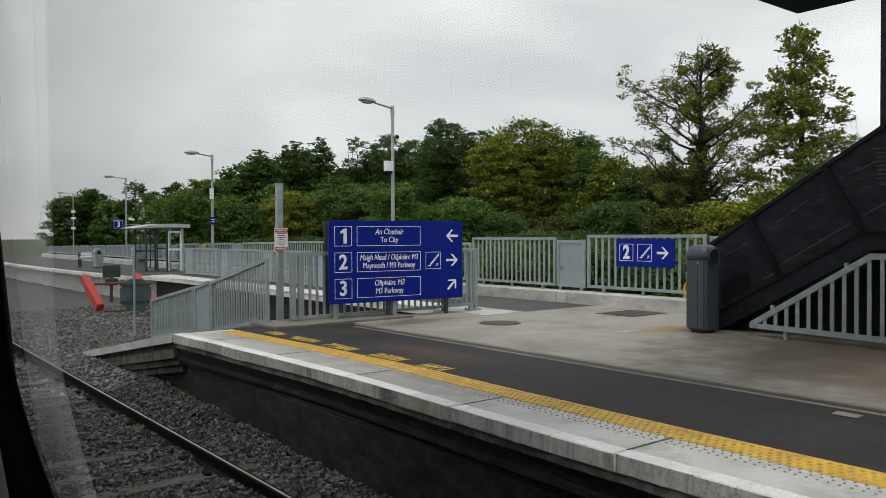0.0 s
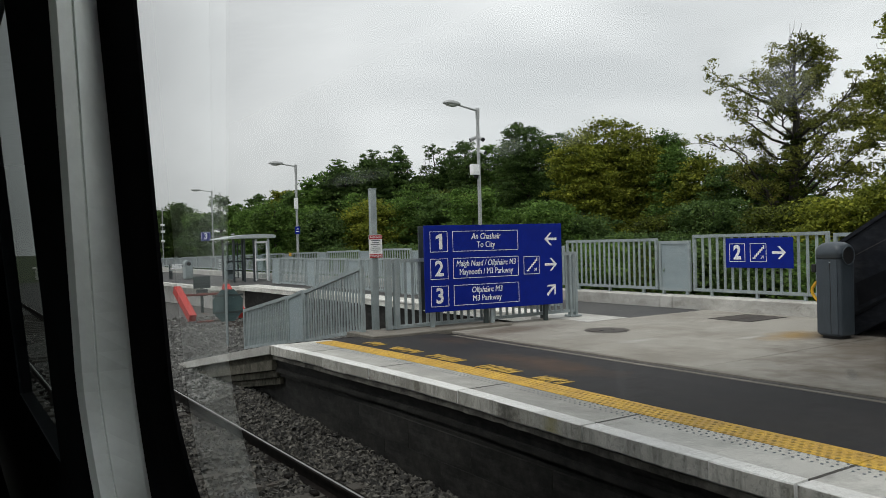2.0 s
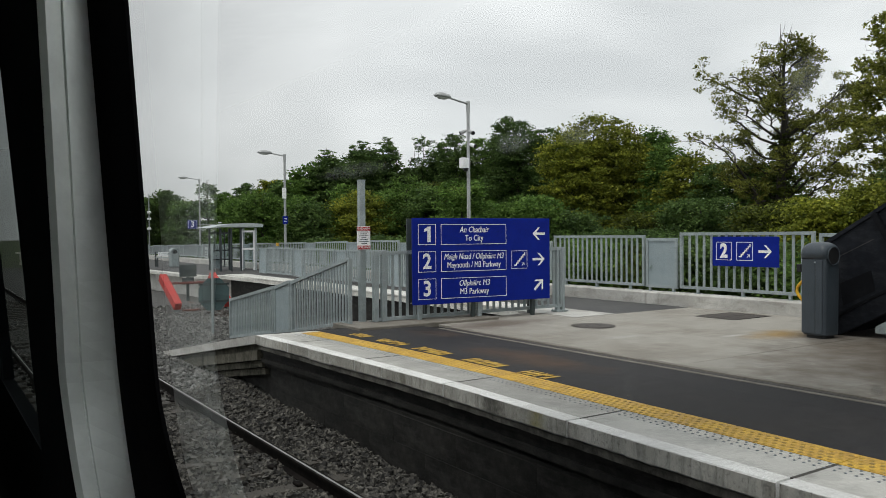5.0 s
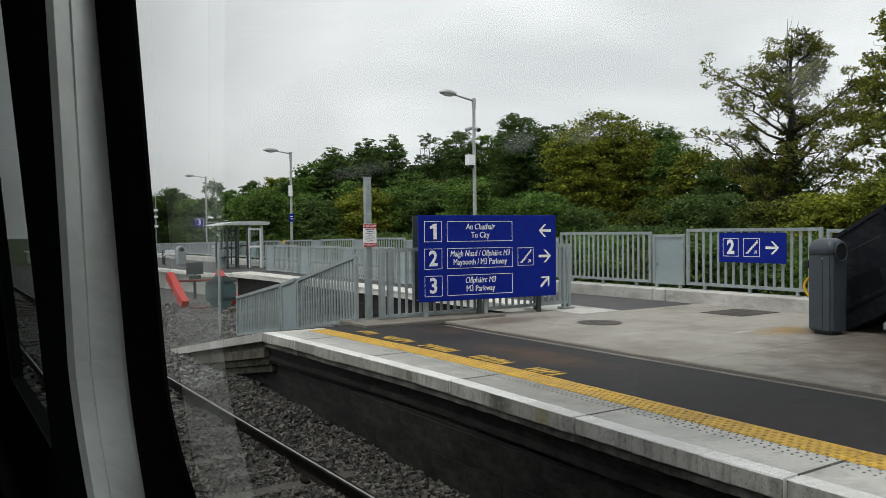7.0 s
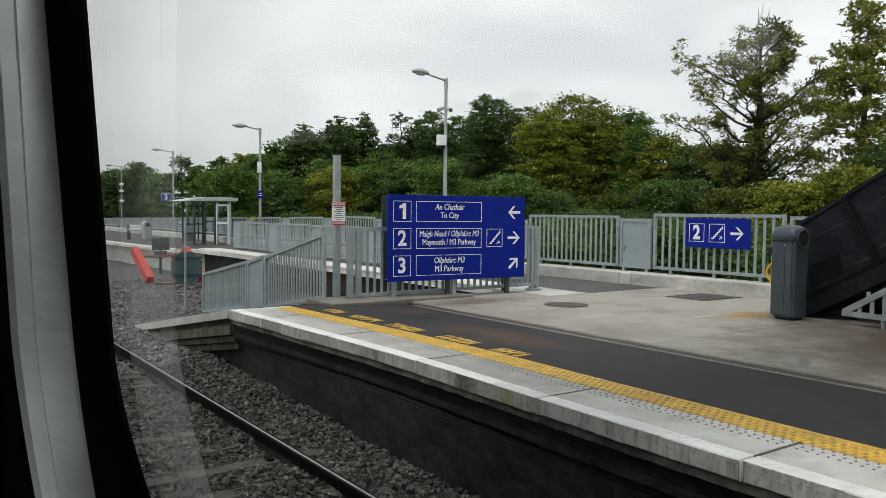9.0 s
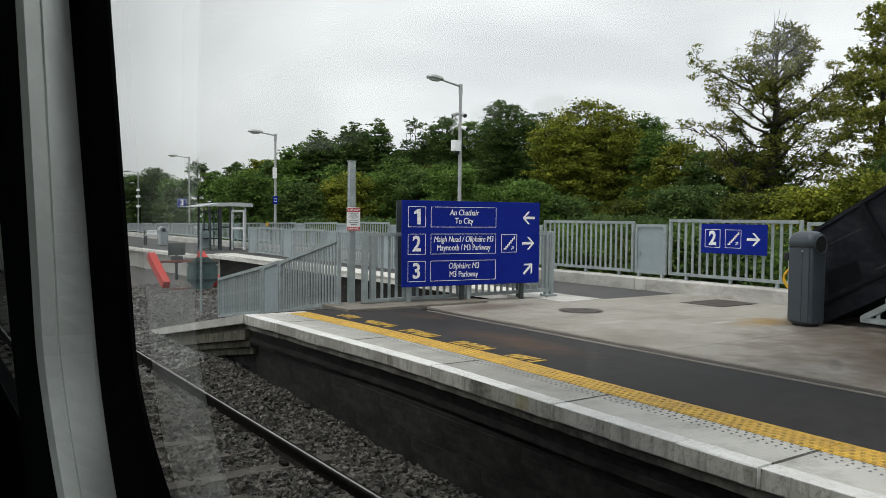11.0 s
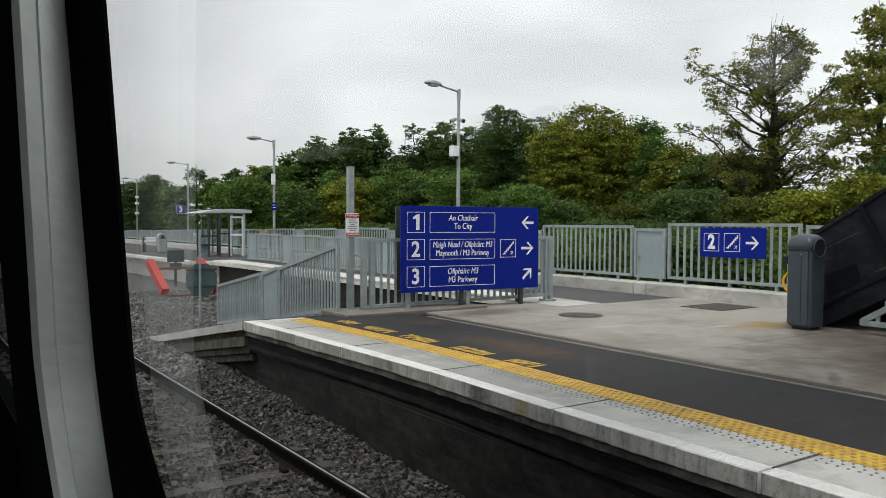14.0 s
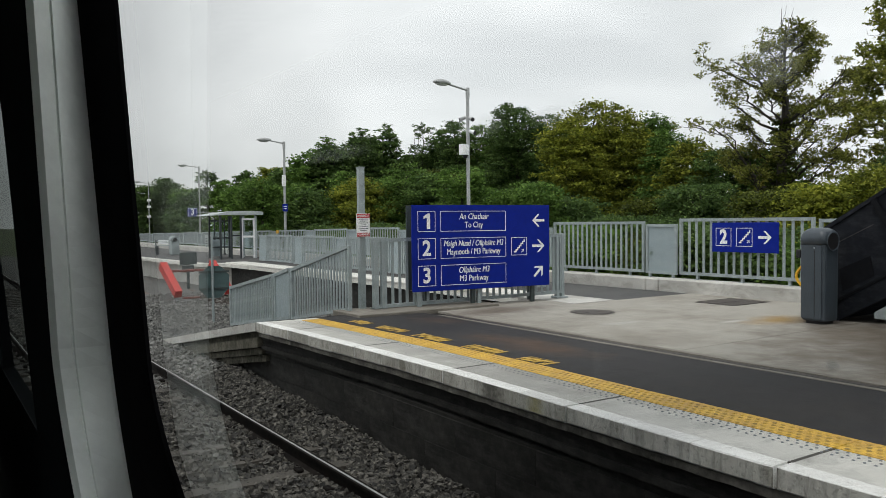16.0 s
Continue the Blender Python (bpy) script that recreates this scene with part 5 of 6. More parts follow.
def build_shelter():
    sh = thing("platform_shelter", pose(0, 32, 0), "grey framed glazed waiting shelter with a shallow curved roof", "shelter")
    x0, x1, d = 10.3, 11.8, 1.5
    for x in (x0, 10.75, 11.16):
        for y in (0.0, d):
            part("post", boxed(x - 0.035, x + 0.035, y - 0.035, y + 0.035, -0.02, 1.79), M_DARKFR, sh)
    for y in (0.0, d):
        part("post", boxed(x1 - 0.04, x1 + 0.04, y - 0.04, y + 0.04, -0.02, 1.79), M_SHELF, sh)
    bm = bmesh.new()
    arc = [(9.80, 1.80), (10.1, 1.865), (10.45, 1.925), (10.8, 1.965), (11.2, 1.985), (11.6, 1.98), (11.98, 1.955), (12.07, 1.93)]
    prism(bm, arc + [(12.05, 1.815), (11.0, 1.83), (10.1, 1.805), (9.82, 1.78)], "y", -0.25, d + 0.25)
    part("roof", bm, M_SHELF, sh, "shallow grey metal roof")
    for a, b in ((10.35, 10.72), (10.78, 11.13)):
        part("pane", boxed(a, b, d - 0.01, d + 0.01, 0.12, 1.6), M_GLASS, sh)
    frame_end = part("end_frame", boxed(11.16, 11.24, -0.03, 0.03, 0.0, 1.68), M_WHITE, sh, "white end frame")
    part("frame_bar", boxed(11.24, 11.76, -0.025, 0.025, 1.6, 1.68), M_WHITE, frame_end)
    part("frame_bar", boxed(11.24, 11.76, -0.025, 0.025, 0.86, 0.94), M_WHITE, frame_end)
    part("frame_bar", boxed(11.70, 11.77, -0.03, 0.03, 0.0, 1.68), M_WHITE, frame_end)
    part("pane", boxed(11.25, 11.7, -0.008, 0.008, 0.95, 1.6), M_GLASS, sh)
    part("pane", boxed(11.25, 11.7, -0.008, 0.008, 0.1, 0.86), M_GLASS, sh)
    part("lower_panel", boxed(10.35, 10.72, d - 0.05, d - 0.02, 0.05, 0.75), M_GALV_PANEL, sh, "grey lower panel")
    for z in (0.80, 1.55):
        part("rear_rail", boxed(10.33, 11.13, d - 0.03, d + 0.03, z, z + 0.06), M_DARKFR, sh)
    for x in (10.52, 10.95):
        part("rear_mullion", boxed(x - 0.02, x + 0.02, d - 0.025, d + 0.025, 0.1, 1.7), M_DARKFR, sh)
    part("rear_rail", boxed(11.24, 11.76, d - 0.03, d + 0.03, 0.9, 0.96), M_DARKFR, sh)
    part("perch_seat", boxed(10.4, 11.1, d - 0.35, d - 0.06, 0.42, 0.47), M_DARKFR, sh)
    return sh


def build_far_bin():
    b = thing("litter_bin", pose(9.98, 38, -0.02), "grey domed litter bin on the far platform", "litter bin")
    part("body", boxed(-0.2, 0.2, -0.2, 0.2, 0, 0.7, 0.05), M_GALV, b)
    part("hood", prism(bmesh.new(), [(-0.2, 0.7)] + [(-0.2 * math.cos(math.pi * i / 10), 0.72 + 0.2 * math.sin(math.pi * i / 10)) for i in range(11)] + [(0.2, 0.7)], "y", -0.2, 0.2), M_GALV, b)
    part("opening", tube(bmesh.new(), (0, -0.205, 0.74), (0, -0.19, 0.74), 0.1, seg=18), M_BLACK, b)


def build_bench():
    b = thing("bench", pose(8.75, 39.0, -0.02), "metal platform bench with a pale slatted back", "bench")
    for i in range(4):
        part("seat_slat", boxed(0.62, 1.5, 0.11 * i, 0.11 * i + 0.08, 0.42, 0.45), M_GALV, b)
    for i in range(3):
        part("back_slat", boxed(0.85, 1.45, 0.46, 0.49, 0.50 + 0.075 * i, 0.56 + 0.075 * i), M_WHITE, b)
    for x in (0.7, 1.35):
        part("leg", boxed(x, x + 0.06, 0.05, 0.1, 0, 0.42), M_DARKFR, b)
        part("leg", boxed(x, x + 0.06, 0.40, 0.46, 0, 0.72), M_DARKFR, b)


def build_three_sign():
    s = thing("platform_number_sign", pose(14.0, 50, 1.93), "blue square sign with a white number three", "sign")
    part("board", boxed(0, 0.62, -0.02, 0.02, 0, 0.56), M_BLUE, s)
    outline("frame_line", -0.27, 0.27, -0.24, 0.24, 0.02, s, pose(0.31, -0.022, 0.28, 90, 0, 0))
    letters("numeral", "3", 0.5, pose(0.31, -0.022, 0.28, 90, 0, 0), M_WHITE, s, bold=0.015)
    part("bracket", boxed(0.62, 1.62, 0.0, 0.03, 0.25, 0.3), M_LAMP, s)
    part("bracket_post", boxed(1.60, 1.66, 0, 0.06, -1.9, 0.3), M_LAMP, s)


def build_buffer():
    b = thing("buffer_stop", pose(6.45, 26, -1.0), "red painted steel buffer stop at the track end", "buffer stop")
    for x in (0.0, 1.6):
        part("sloping_strut", bar(bmesh.new(), (x, 0.0, 1.13), (x + 0.12, -1.35, 0.27), 0.22, 0.24), M_RED, b)
    part("cross_beam", boxed(0.1, 1.6, 0.0, 0.1, 0.88, 0.95, 0.01), M_RUSTRED, b)
    part("base_beam", boxed(0.3, 1.6, -1.2, -1.14, 0.1, 0.15, 0.01), M_RUSTRED, b)
    for x in (0.0, 1.6):
        build_rail(6.45 + x, 19.0, 70, -0.93, M_RUSTRAIL, M_RUSTRAIL, "brown rusted rail of the bay track")


def build_back_board():
    p = thing("stop_sign_post", pose(5.8, 18.7, -1.1), "thin grey post with the back of an octagonal signal board", "sign post")
    part("post", tube(bmesh.new(), (0, 0, 0), (0, 0, 2.35), 0.032, seg=10), M_GALV, p)
    bm = prism(bmesh.new(), [(0.05 + 0.40 * math.cos(radians(22.5 + 45 * i)), 1.14 + 0.42 * math.sin(radians(22.5 + 45 * i))) for i in range(8)], "y", 0.04, 0.055)
    board = part("board", bm, M_TEAL, p, "grey green back of an octagonal board")
    for z in (0.95, 1.36):
        part("stiffener", boxed(-0.32, 0.42, 0.02, 0.04, z, z + 0.05), M_SIGNBACK, board)
    g = thing("track_sign", pose(8.08, 28.9, -1.05), "dark grey back of a small rectangular track sign", "sign")
    part("board", boxed(-0.31, 0.31, -0.02, 0.02, 1.02, 1.47, 0.01), M_SIGNBACK, g)
    part("control_box", boxed(-0.21, 0.21, -0.03, 0.06, 0.74, 0.99, 0.01), M_SIGNBACK, g, "dark box below the board")
    part("post", boxed(-0.05, 0.05, 0.02, 0.08, 0.0, 1.2), M_SIGNBACK, g)
    part("stiffener", boxed(-0.29, 0.29, -0.035, -0.02, 1.22, 1.26), M_SIGNBACK, g)


def build_far_notices():
    board = thing("notice_board", pose(12.45, 41.0, 0.12), "tall pale notice panel fixed to the far railing", "notice board")
    part("panel", boxed(-0.02, 0.02, -0.2, 0.2, 0.0, 0.75, 0.01), M_SHELF, board)
    for i in range(4):
        part("text_bar", boxed(-0.025, -0.021, -0.17, 0.17, 0.15 + 0.13 * i, 0.2 + 0.13 * i), M_SIGNBACK, board)
    tag = thing("small_sign", pose(12.55, 31.4, 0.98), "small orange plate on the back railing", "sign")
    part("plate", boxed(-0.015, 0.0, -0.13, 0.13, 0.03, 0.17, 0.004), M_ORANGE, tag)


build_far_notices()
build_platform_three()
build_shelter()
build_far_bin()
build_bench()
build_three_sign()
build_buffer()
build_back_board()

# ---------------------------------------------------------------- trees


def crown_mesh(name, lobes, leaf, seed, material, flat=0.17):
    """Leaves in clumps over the given lobes (centre, radii, clumps, leaves in a clump, clump size)."""
    rng = np.random.default_rng(seed)
    out = []
    for c, r, n, per, size in lobes:
        d = rng.normal(size=(n, 3))
        d /= np.linalg.norm(d, axis=1)[:, None]
        rad = rng.uniform(0.55, 1.0, n) ** 0.5
        clump = np.array(c) + d * rad[:, None] * np.array(r)
        s = size * rng.uniform(0.5, 1.25, n)
        pts = clump[:, None, :] + rng.normal(size=(n, per, 3)) * s[:, None, None] * np.array((0.60, 0.60, flat))
        out.append(pts.reshape(-1, 3))
    pts = np.concatenate(out)
    k = len(pts)
    s = leaf * rng.uniform(0.5, 1.2, k)
    a = rng.normal(size=(k, 3))
    a[:, 2] = a[:, 2] * 0.45 - 0.25
    a /= np.linalg.norm(a, axis=1)[:, None]
    b = np.cross(a, rng.normal(size=(k, 3)) * 0.6 + np.array((0, 0, 0.9)))
    b /= np.linalg.norm(b, axis=1)[:, None]
    quad = np.stack([pts - a * s[:, None] * 0.5, pts + b * s[:, None] * 0.32, pts + a * s[:, None] * 0.5, pts - b * s[:, None] * 0.32], 1)
    me = bpy.data.meshes.new(name)
    me.vertices.add(4 * k)
    me.vertices.foreach_set("co", quad.ravel())
    me.loops.add(4 * k)
    me.loops.foreach_set("vertex_index", np.arange(4 * k, dtype=np.int32))
    me.polygons.add(k)
    me.polygons.foreach_set("loop_start", np.arange(0, 4 * k, 4, dtype=np.int32))
    me.polygons.foreach_set("loop_total", np.full(k, 4, dtype=np.int32))
    me.update()
    me.validate()
    me.materials.append(material)
    return me


def branch(bm, p, q, r0, r1, rng, bend=0.12, steps=3):
    """A crooked tapering branch from p to q; returns points along it."""
    way = q - p
    pts = [p]
    for i in range(1, steps + 1):
        c = p + way * (i / steps)
        if i < steps:
            c += Vector((rng.uniform(-1, 1), rng.uniform(-1, 1), rng.uniform(-0.4, 1))) * way.length * bend
        tube(bm, pts[-1], c, r0 + (r1 - r0) * (i - 1) / steps, r0 + (r1 - r0) * i / steps, 6)
        pts.append(c)
    return pts


def build_tree(x, y, z, height, spread, seed, tone, label, leaf=0.36, low=0.12, per=42):
    """A full round-headed tree: trunk, limbs, and leaf clumps over uneven lobes."""
    rng = random.Random(seed)
    tree = thing("tree", pose(x, y, z), label, "tree", "trees behind the platform")
    bm = bmesh.new()
    base = 0.018 * height + 0.05
    spine = branch(bm, Vector((0, 0, 0)), Vector((rng.uniform(-0.1, 0.1) * spread, rng.uniform(-0.1, 0.1) * spread, height * 0.85)), base, base * 0.2, rng, 0.02, 5)
    lobes = []
    count = 20
    for i in range(count):
        f = (i + 0.5) / count
        zc = height * (low + (0.86 - low) * f)
        wide = spread * math.sqrt(max(0.30, 1 - ((f - 0.52) / 0.68) ** 2))
        ang = 2.4 * i + rng.uniform(-0.5, 0.5)
        reach = wide * rng.uniform(0.40, 0.68)
        r = wide * rng.uniform(0.42, 0.66)
        rz = min(r * rng.uniform(0.6, 0.9), max(height - zc, 0.3) if f > 0.5 else 99)
        c = Vector((math.cos(ang) * reach, math.sin(ang) * reach, zc))
        branch(bm, spine[min(4, int(f * 5))], c, base * 0.35, base * 0.08, rng, 0.1, 2)
        lobes.append((tuple(c), (r, r, max(rz, 0.35)), max(8, int(6.5 * r * r + 6)), per, 0.36 + 0.13 * r))
    lobes.append(((0, 0, height * 0.80), (spread * 0.72, spread * 0.72, height * 0.17), int(7 * spread * spread + 8), per, 0.34 + 0.12 * spread))
    lobes.append(((0, 0, height * 0.5), (spread * 0.7, spread * 0.7, height * 0.38), int(20 * max(1, spread)), 26, 0.6))
    part("trunk", bm, M_BARK, tree)
    ob = new("crown", crown_mesh("crown", lobes, leaf, seed, M_LEAF[tone]))
    ob.parent = tree
    return tree


def build_open_tree(x, y, z, height, spread, seed, tone, label, leaf, shape, bole=0.3, points=420, kill=0.75, sprays=4, per=9, bare=0.9, thick=0.24, clump=0.1, reach=0.7, flat=0.16, droop=0.17):
    """A tree whose limbs grow towards points strewn through its crown; sprays of leaves sit on the twigs."""
    rng = np.random.default_rng(seed)
    tree = thing("tree", pose(x, y, z), label, "tree", "trees behind the platform")
    fs = np.array([p[0] for p in shape])
    ws = np.array([p[1] for p in shape])
    goal = []
    while len(goal) < points:
        f, a = rng.uniform(fs[0], fs[-1]), rng.uniform(0, 2 * math.pi)
        if rng.uniform() > np.interp(f, fs, ws) + 0.1:
            continue
        lump = 1 + 0.16 * math.sin(3 * a + 9 * f + seed) + 0.12 * math.sin(5 * a - 17 * f)
        r = spread * np.interp(f, fs, ws) * rng.uniform(0.1, 1) ** 0.5 * lump
        goal.append((r * math.cos(a), r * math.sin(a), f * height))
    goal = np.array(goal)
    step = min(height * 0.034, kill * 0.75)
    nodes = [np.array((0.02 * i * step, 0.0, i * step)) for i in range(int(bole * height / step) + 1)]
    parent = [-1] + list(range(len(nodes) - 1))
    for turn in range(110):
        if not len(goal):
            break
        at = np.array(nodes)
        gap = np.linalg.norm(goal[:, None, :] - at[None, :, :], axis=2)
        near = gap.argmin(1)
        fresh = []
        for k in np.unique(near):
            way = goal[near == k] - at[k]
            way = (way / (np.linalg.norm(way, axis=1)[:, None] + 1e-6)).sum(0)
            way = way / (np.linalg.norm(way) + 1e-6) + rng.normal(size=3) * 0.22 + np.array((0, 0, 0.10))
            q = at[k] + way / np.linalg.norm(way) * step
            if gap.shape[1] and np.linalg.norm(at - q, axis=1).min() > 0.3 * step:
                fresh.append((q, int(k)))
        if not fresh:
            break
        for q, k in fresh:
            nodes.append(q)
            parent.append(k)
        gap = np.linalg.norm(goal[:, None, :] - np.array([q for q, k in fresh])[None, :, :], axis=2).min(1)
        goal = goal[gap > kill]
    at = np.array(nodes)
    area = np.zeros(len(nodes))
    for k in range(len(nodes) - 1, 0, -1):
        area[k] = max(area[k], 1.0)
        area[parent[k]] += area[k]
    rad = np.maximum(thick * (area / area[1]) ** 0.60, 0.010)
    rad[0] = thick * 1.25
    verts, faces = [], []
    for k in range(1, len(nodes)):
        p, q = at[parent[k]], at[k]
        d = (q - p) / (np.linalg.norm(q - p) + 1e-9)
        u = np.cross(d, (0.31, 0.87, 0.22))
        u /= np.linalg.norm(u)
        v = np.cross(d, u)
        n0 = len(verts)
        for c, r in ((p, min(rad[parent[k]], rad[k] * 1.5)), (q, rad[k])):
            for i in range(5):
                w = 2 * math.pi * i / 5
                verts.append(tuple(c + (u * math.cos(w) + v * math.sin(w)) * r))
        faces += [(n0 + i, n0 + (i + 1) % 5, n0 + 5 + (i + 1) % 5, n0 + 5 + i) for i in range(5)]
    me = bpy.data.meshes.new("trunk")
    me.from_pydata(verts, [], faces)
    me.materials.append(M_BARK)
    ob = new("trunk", me)
    ob.parent = tree
    lobes = []
    tips = [k for k in range(1, len(nodes)) if area[k] < 8]
    heads = at[rng.choice(tips, max(4, int(len(tips) * clump)))]
    for k in tips:
        f = at[k][2] / height
        gap = np.linalg.norm((heads - at[k]) * np.array((1, 1, 1.8)), axis=1).min()
        if gap > reach or (f > bare and rng.uniform() < 0.75):
            continue
        lobes.append((tuple(at[k]), (0.34 + flat - 0.16, 0.34 + flat - 0.16, flat), sprays, per, 0.17))
    ob = new("crown", crown_mesh("crown", lobes, leaf, seed, M_LEAF[tone], droop))
    ob.parent = tree
    return tree


def build_limbed_tree(x, y, z, height, limbs, seed, tone, label, leaf):
    """A tree of rising, spreading limbs that fork into boughs and twigs; flat pads of leaves sit on the outer twigs, with gaps between."""
    rng = random.Random(seed)
    tree = thing("tree", pose(x, y, z), label, "tree", "trees behind the platform")
    bm = bmesh.new()
    spine = branch(bm, Vector((0, 0, 0)), Vector((0.25, -0.1, height)), 0.42, 0.03, rng, 0.008, 12)
    lobes = []
    for i, (tip, reach, ang) in enumerate(limbs):
        ang = radians(ang) + rng.uniform(-0.1, 0.1) if ang else 2.4 * i + rng.uniform(-0.4, 0.4)
        tip, reach = tip - 0.35, reach * 0.84
        foot = max(2.6, tip - reach * rng.uniform(0.6, 1.05))
        k = foot / height * 12
        p = spine[int(k)].lerp(spine[min(12, int(k) + 1)], k - int(k))
        q = Vector((math.cos(ang) * reach, math.sin(ang) * reach, tip))
        thick = 0.035 + 0.022 * reach
        limb = branch(bm, p, q, thick, 0.018, rng, 0.07, 6)
        for j in range(2, 7):
            for side in (-1, 1):
                turn = ang + side * rng.uniform(0.35, 1.15)
                span = reach * rng.uniform(0.14, 0.30) + 0.25
                a = limb[j]
                b = a + Vector((math.cos(turn) * span, math.sin(turn) * span, rng.uniform(0.0, 0.95) * span))
                bough = branch(bm, a, b, thick * 0.32, 0.011, rng, 0.12, 3)
                if rng.random() < (0.55 if j == 2 else 0.12):
                    continue
                for c in bough[2:]:
                    tw = c + Vector((rng.uniform(-0.45, 0.45), rng.uniform(-0.45, 0.45), rng.uniform(-0.15, 0.5)))
                    branch(bm, c, tw, 0.012, 0.006, rng, 0.1, 2)
                    r = rng.uniform(0.20, 0.42)
                    lobes.append((tuple(tw), (r, r, r * 0.75), rng.randint(6, 10), 12, 0.15))
        lobes.append((tuple(q), (0.4, 0.4, 0.18), 8, 11, 0.16))
    part("trunk", bm, M_BARK, tree)
    ob = new("crown", crown_mesh("crown", lobes, leaf, seed, M_LEAF[tone], 0.42))
    ob.parent = tree
    return tree


def spot(bearing, dist):
    """A place at a bearing (degrees to the right of the track's direction) and distance from the train."""
    a = radians(bearing)
    return dist * math.sin(a), dist * math.cos(a)


# bearing, distance, height of the top, spread, tone
FAR_TREES = ((12.9, 100, 6.0, 1.8, 1), (14.3, 100, 7.0, 1.6, 1), (15.6, 95, 5.6, 1.5, 0), (18.2, 90, 6.2, 1.3, 0),
             (19.6, 90, 7.4, 1.0, 1), (20.6, 88, 6.3, 1.2, 0), (21.4, 85, 7.7, 1.0, 2), (22.9, 78, 7.2, 1.6, 1), (24.3, 72, 8.1, 1.7, 0),
             (25.7, 70, 8.3, 1.5, 1), (27.5, 80, 10.0, 1.7, 1), (29.2, 85, 11.6, 1.6, 1), (26.8, 84, 9.3, 1.9, 0), (28.2, 84, 10.6, 1.6, 1))
MID_TREES = ((31.2, 85, 8.9, 1.5, 1), (33.5, 85, 11.2, 1.3, 1), (34.7, 80, 12.0, 1.5, 1), (36.3, 80, 11.6, 1.5, 0), (39.2, 75, 12.6, 2.3, 1),
             (41.5, 75, 11.7, 1.6, 1), (45.0, 60, 10.3, 2.5, 2), (43.2, 58, 8.8, 1.8, 2), (46.8, 60, 8.6, 1.9, 2), (48.9, 62, 9.7, 1.3, 0),
             (50.1, 55, 7.6, 1.3, 0), (51.6, 52, 6.4, 1.4, 2), (37.8, 80, 11.0, 1.6, 0), (43.9, 64, 9.2, 1.5, 0))
BACK_TREES = tuple((26.5 + 1.7 * i, 96 - 1.6 * i, 9.2 + 0.9 * math.sin(2.1 * i), 2.0, (0, 1, 2, 1)[i % 4]) for i in range(14))
RIGHT_TREES = ((54.0, 50, 5.6, 1.7, 1), (56.4, 50, 5.3, 1.6, 0), (58.4, 48, 3.2, 1.2, 1), (60.9, 48, 2.2, 1.2, 2), (63.0, 50, 2.4, 1.3, 0),
               (65.6, 52, 5.8, 2.0, 1), (68.7, 50, 5.8, 2.1, 0), (72.4, 50, 5.8, 2.4, 0))
SCRUB = tuple((18.8 + 1.02 * i, 46 - 0.24 * i, 3.9 - 0.011 * (i - 8) ** 2, 1.0, 0) for i in range(22))
SCRUB_RIGHT = ((42.4, 39, 3.0, 1.6, 1), (44.9, 38, 2.7, 1.6, 2), (47.2, 38, 2.8, 1.6, 0), (49.5, 37, 2.7, 1.6, 1), (51.8, 37, 2.8, 1.5, 0),
               (54.0, 36, 2.5, 1.5, 0), (56.2, 36, 2.4, 1.5, 1), (58.3, 35, 2.2, 1.5, 2), (60.3, 35, 2.3, 1.5, 0), (62.2, 34, 2.6, 1.5, 1),
               (64.7, 34, 2.5, 1.4, 0), (67.7, 33, 2.7, 1.4, 0))
seed = 100
for rows, text, leaf, low, per in ((FAR_TREES, "dense leafy green tree behind the station railings", 0.33, 0.06, 42), (MID_TREES, "broad leafy tree with a rounded uneven crown", 0.23, 0.03, 58),
                              (BACK_TREES, "dense leafy green tree behind the station railings", 0.36, 0.02, 42),
                              (RIGHT_TREES, "dense leafy green tree behind the station railings", 0.20, 0.05, 60), (SCRUB, "bushy green scrub tree beyond the railings", 0.18, 0.02, 66),
                              (SCRUB_RIGHT, "bushy green scrub tree beyond the railings", 0.17, 0.02, 70)):
    for b, d, top, sp, tone in rows:
        x, y = spot(b, d)
        seed += 1
        jitter = random.Random(seed)
        if rows in (SCRUB, SCRUB_RIGHT):
            top, d = top - jitter.uniform(0.2, 1.5), d + jitter.uniform(-2, 6)
            x, y = spot(b + jitter.uniform(-0.6, 0.6), d)
            tone = jitter.choice((3, 3, 3, 2, 3, 1)) if 41 < b < 57 else jitter.choice((0, 2, 3)) if b > 57 else jitter.choice((0, 1, 3, 1, 2) if b > 32 else (0, 0, 1, 0, 2))
            top += jitter.uniform(-1.4, 0.6) if 41 < b < 51 else jitter.uniform(-0.7, 2.0) if b > 51 else jitter.uniform(-0.4, 2.6)
            sp *= jitter.uniform(0.7, 1.1)
        else:
            top += 0.3
        build_tree(x, y, -1.3, top + 1.3, sp * 1.58, seed, tone, text, leaf, low, per)
UPRIGHT = ((0.22, 0.5), (0.36, 0.96), (0.55, 0.85), (0.8, 0.48), (1.0, 0.12))
OVAL = ((0.45, 0.3), (0.6, 0.9), (0.75, 1.0), (0.9, 0.8), (1.0, 0.25))
x, y = spot(57.2, 46.6)
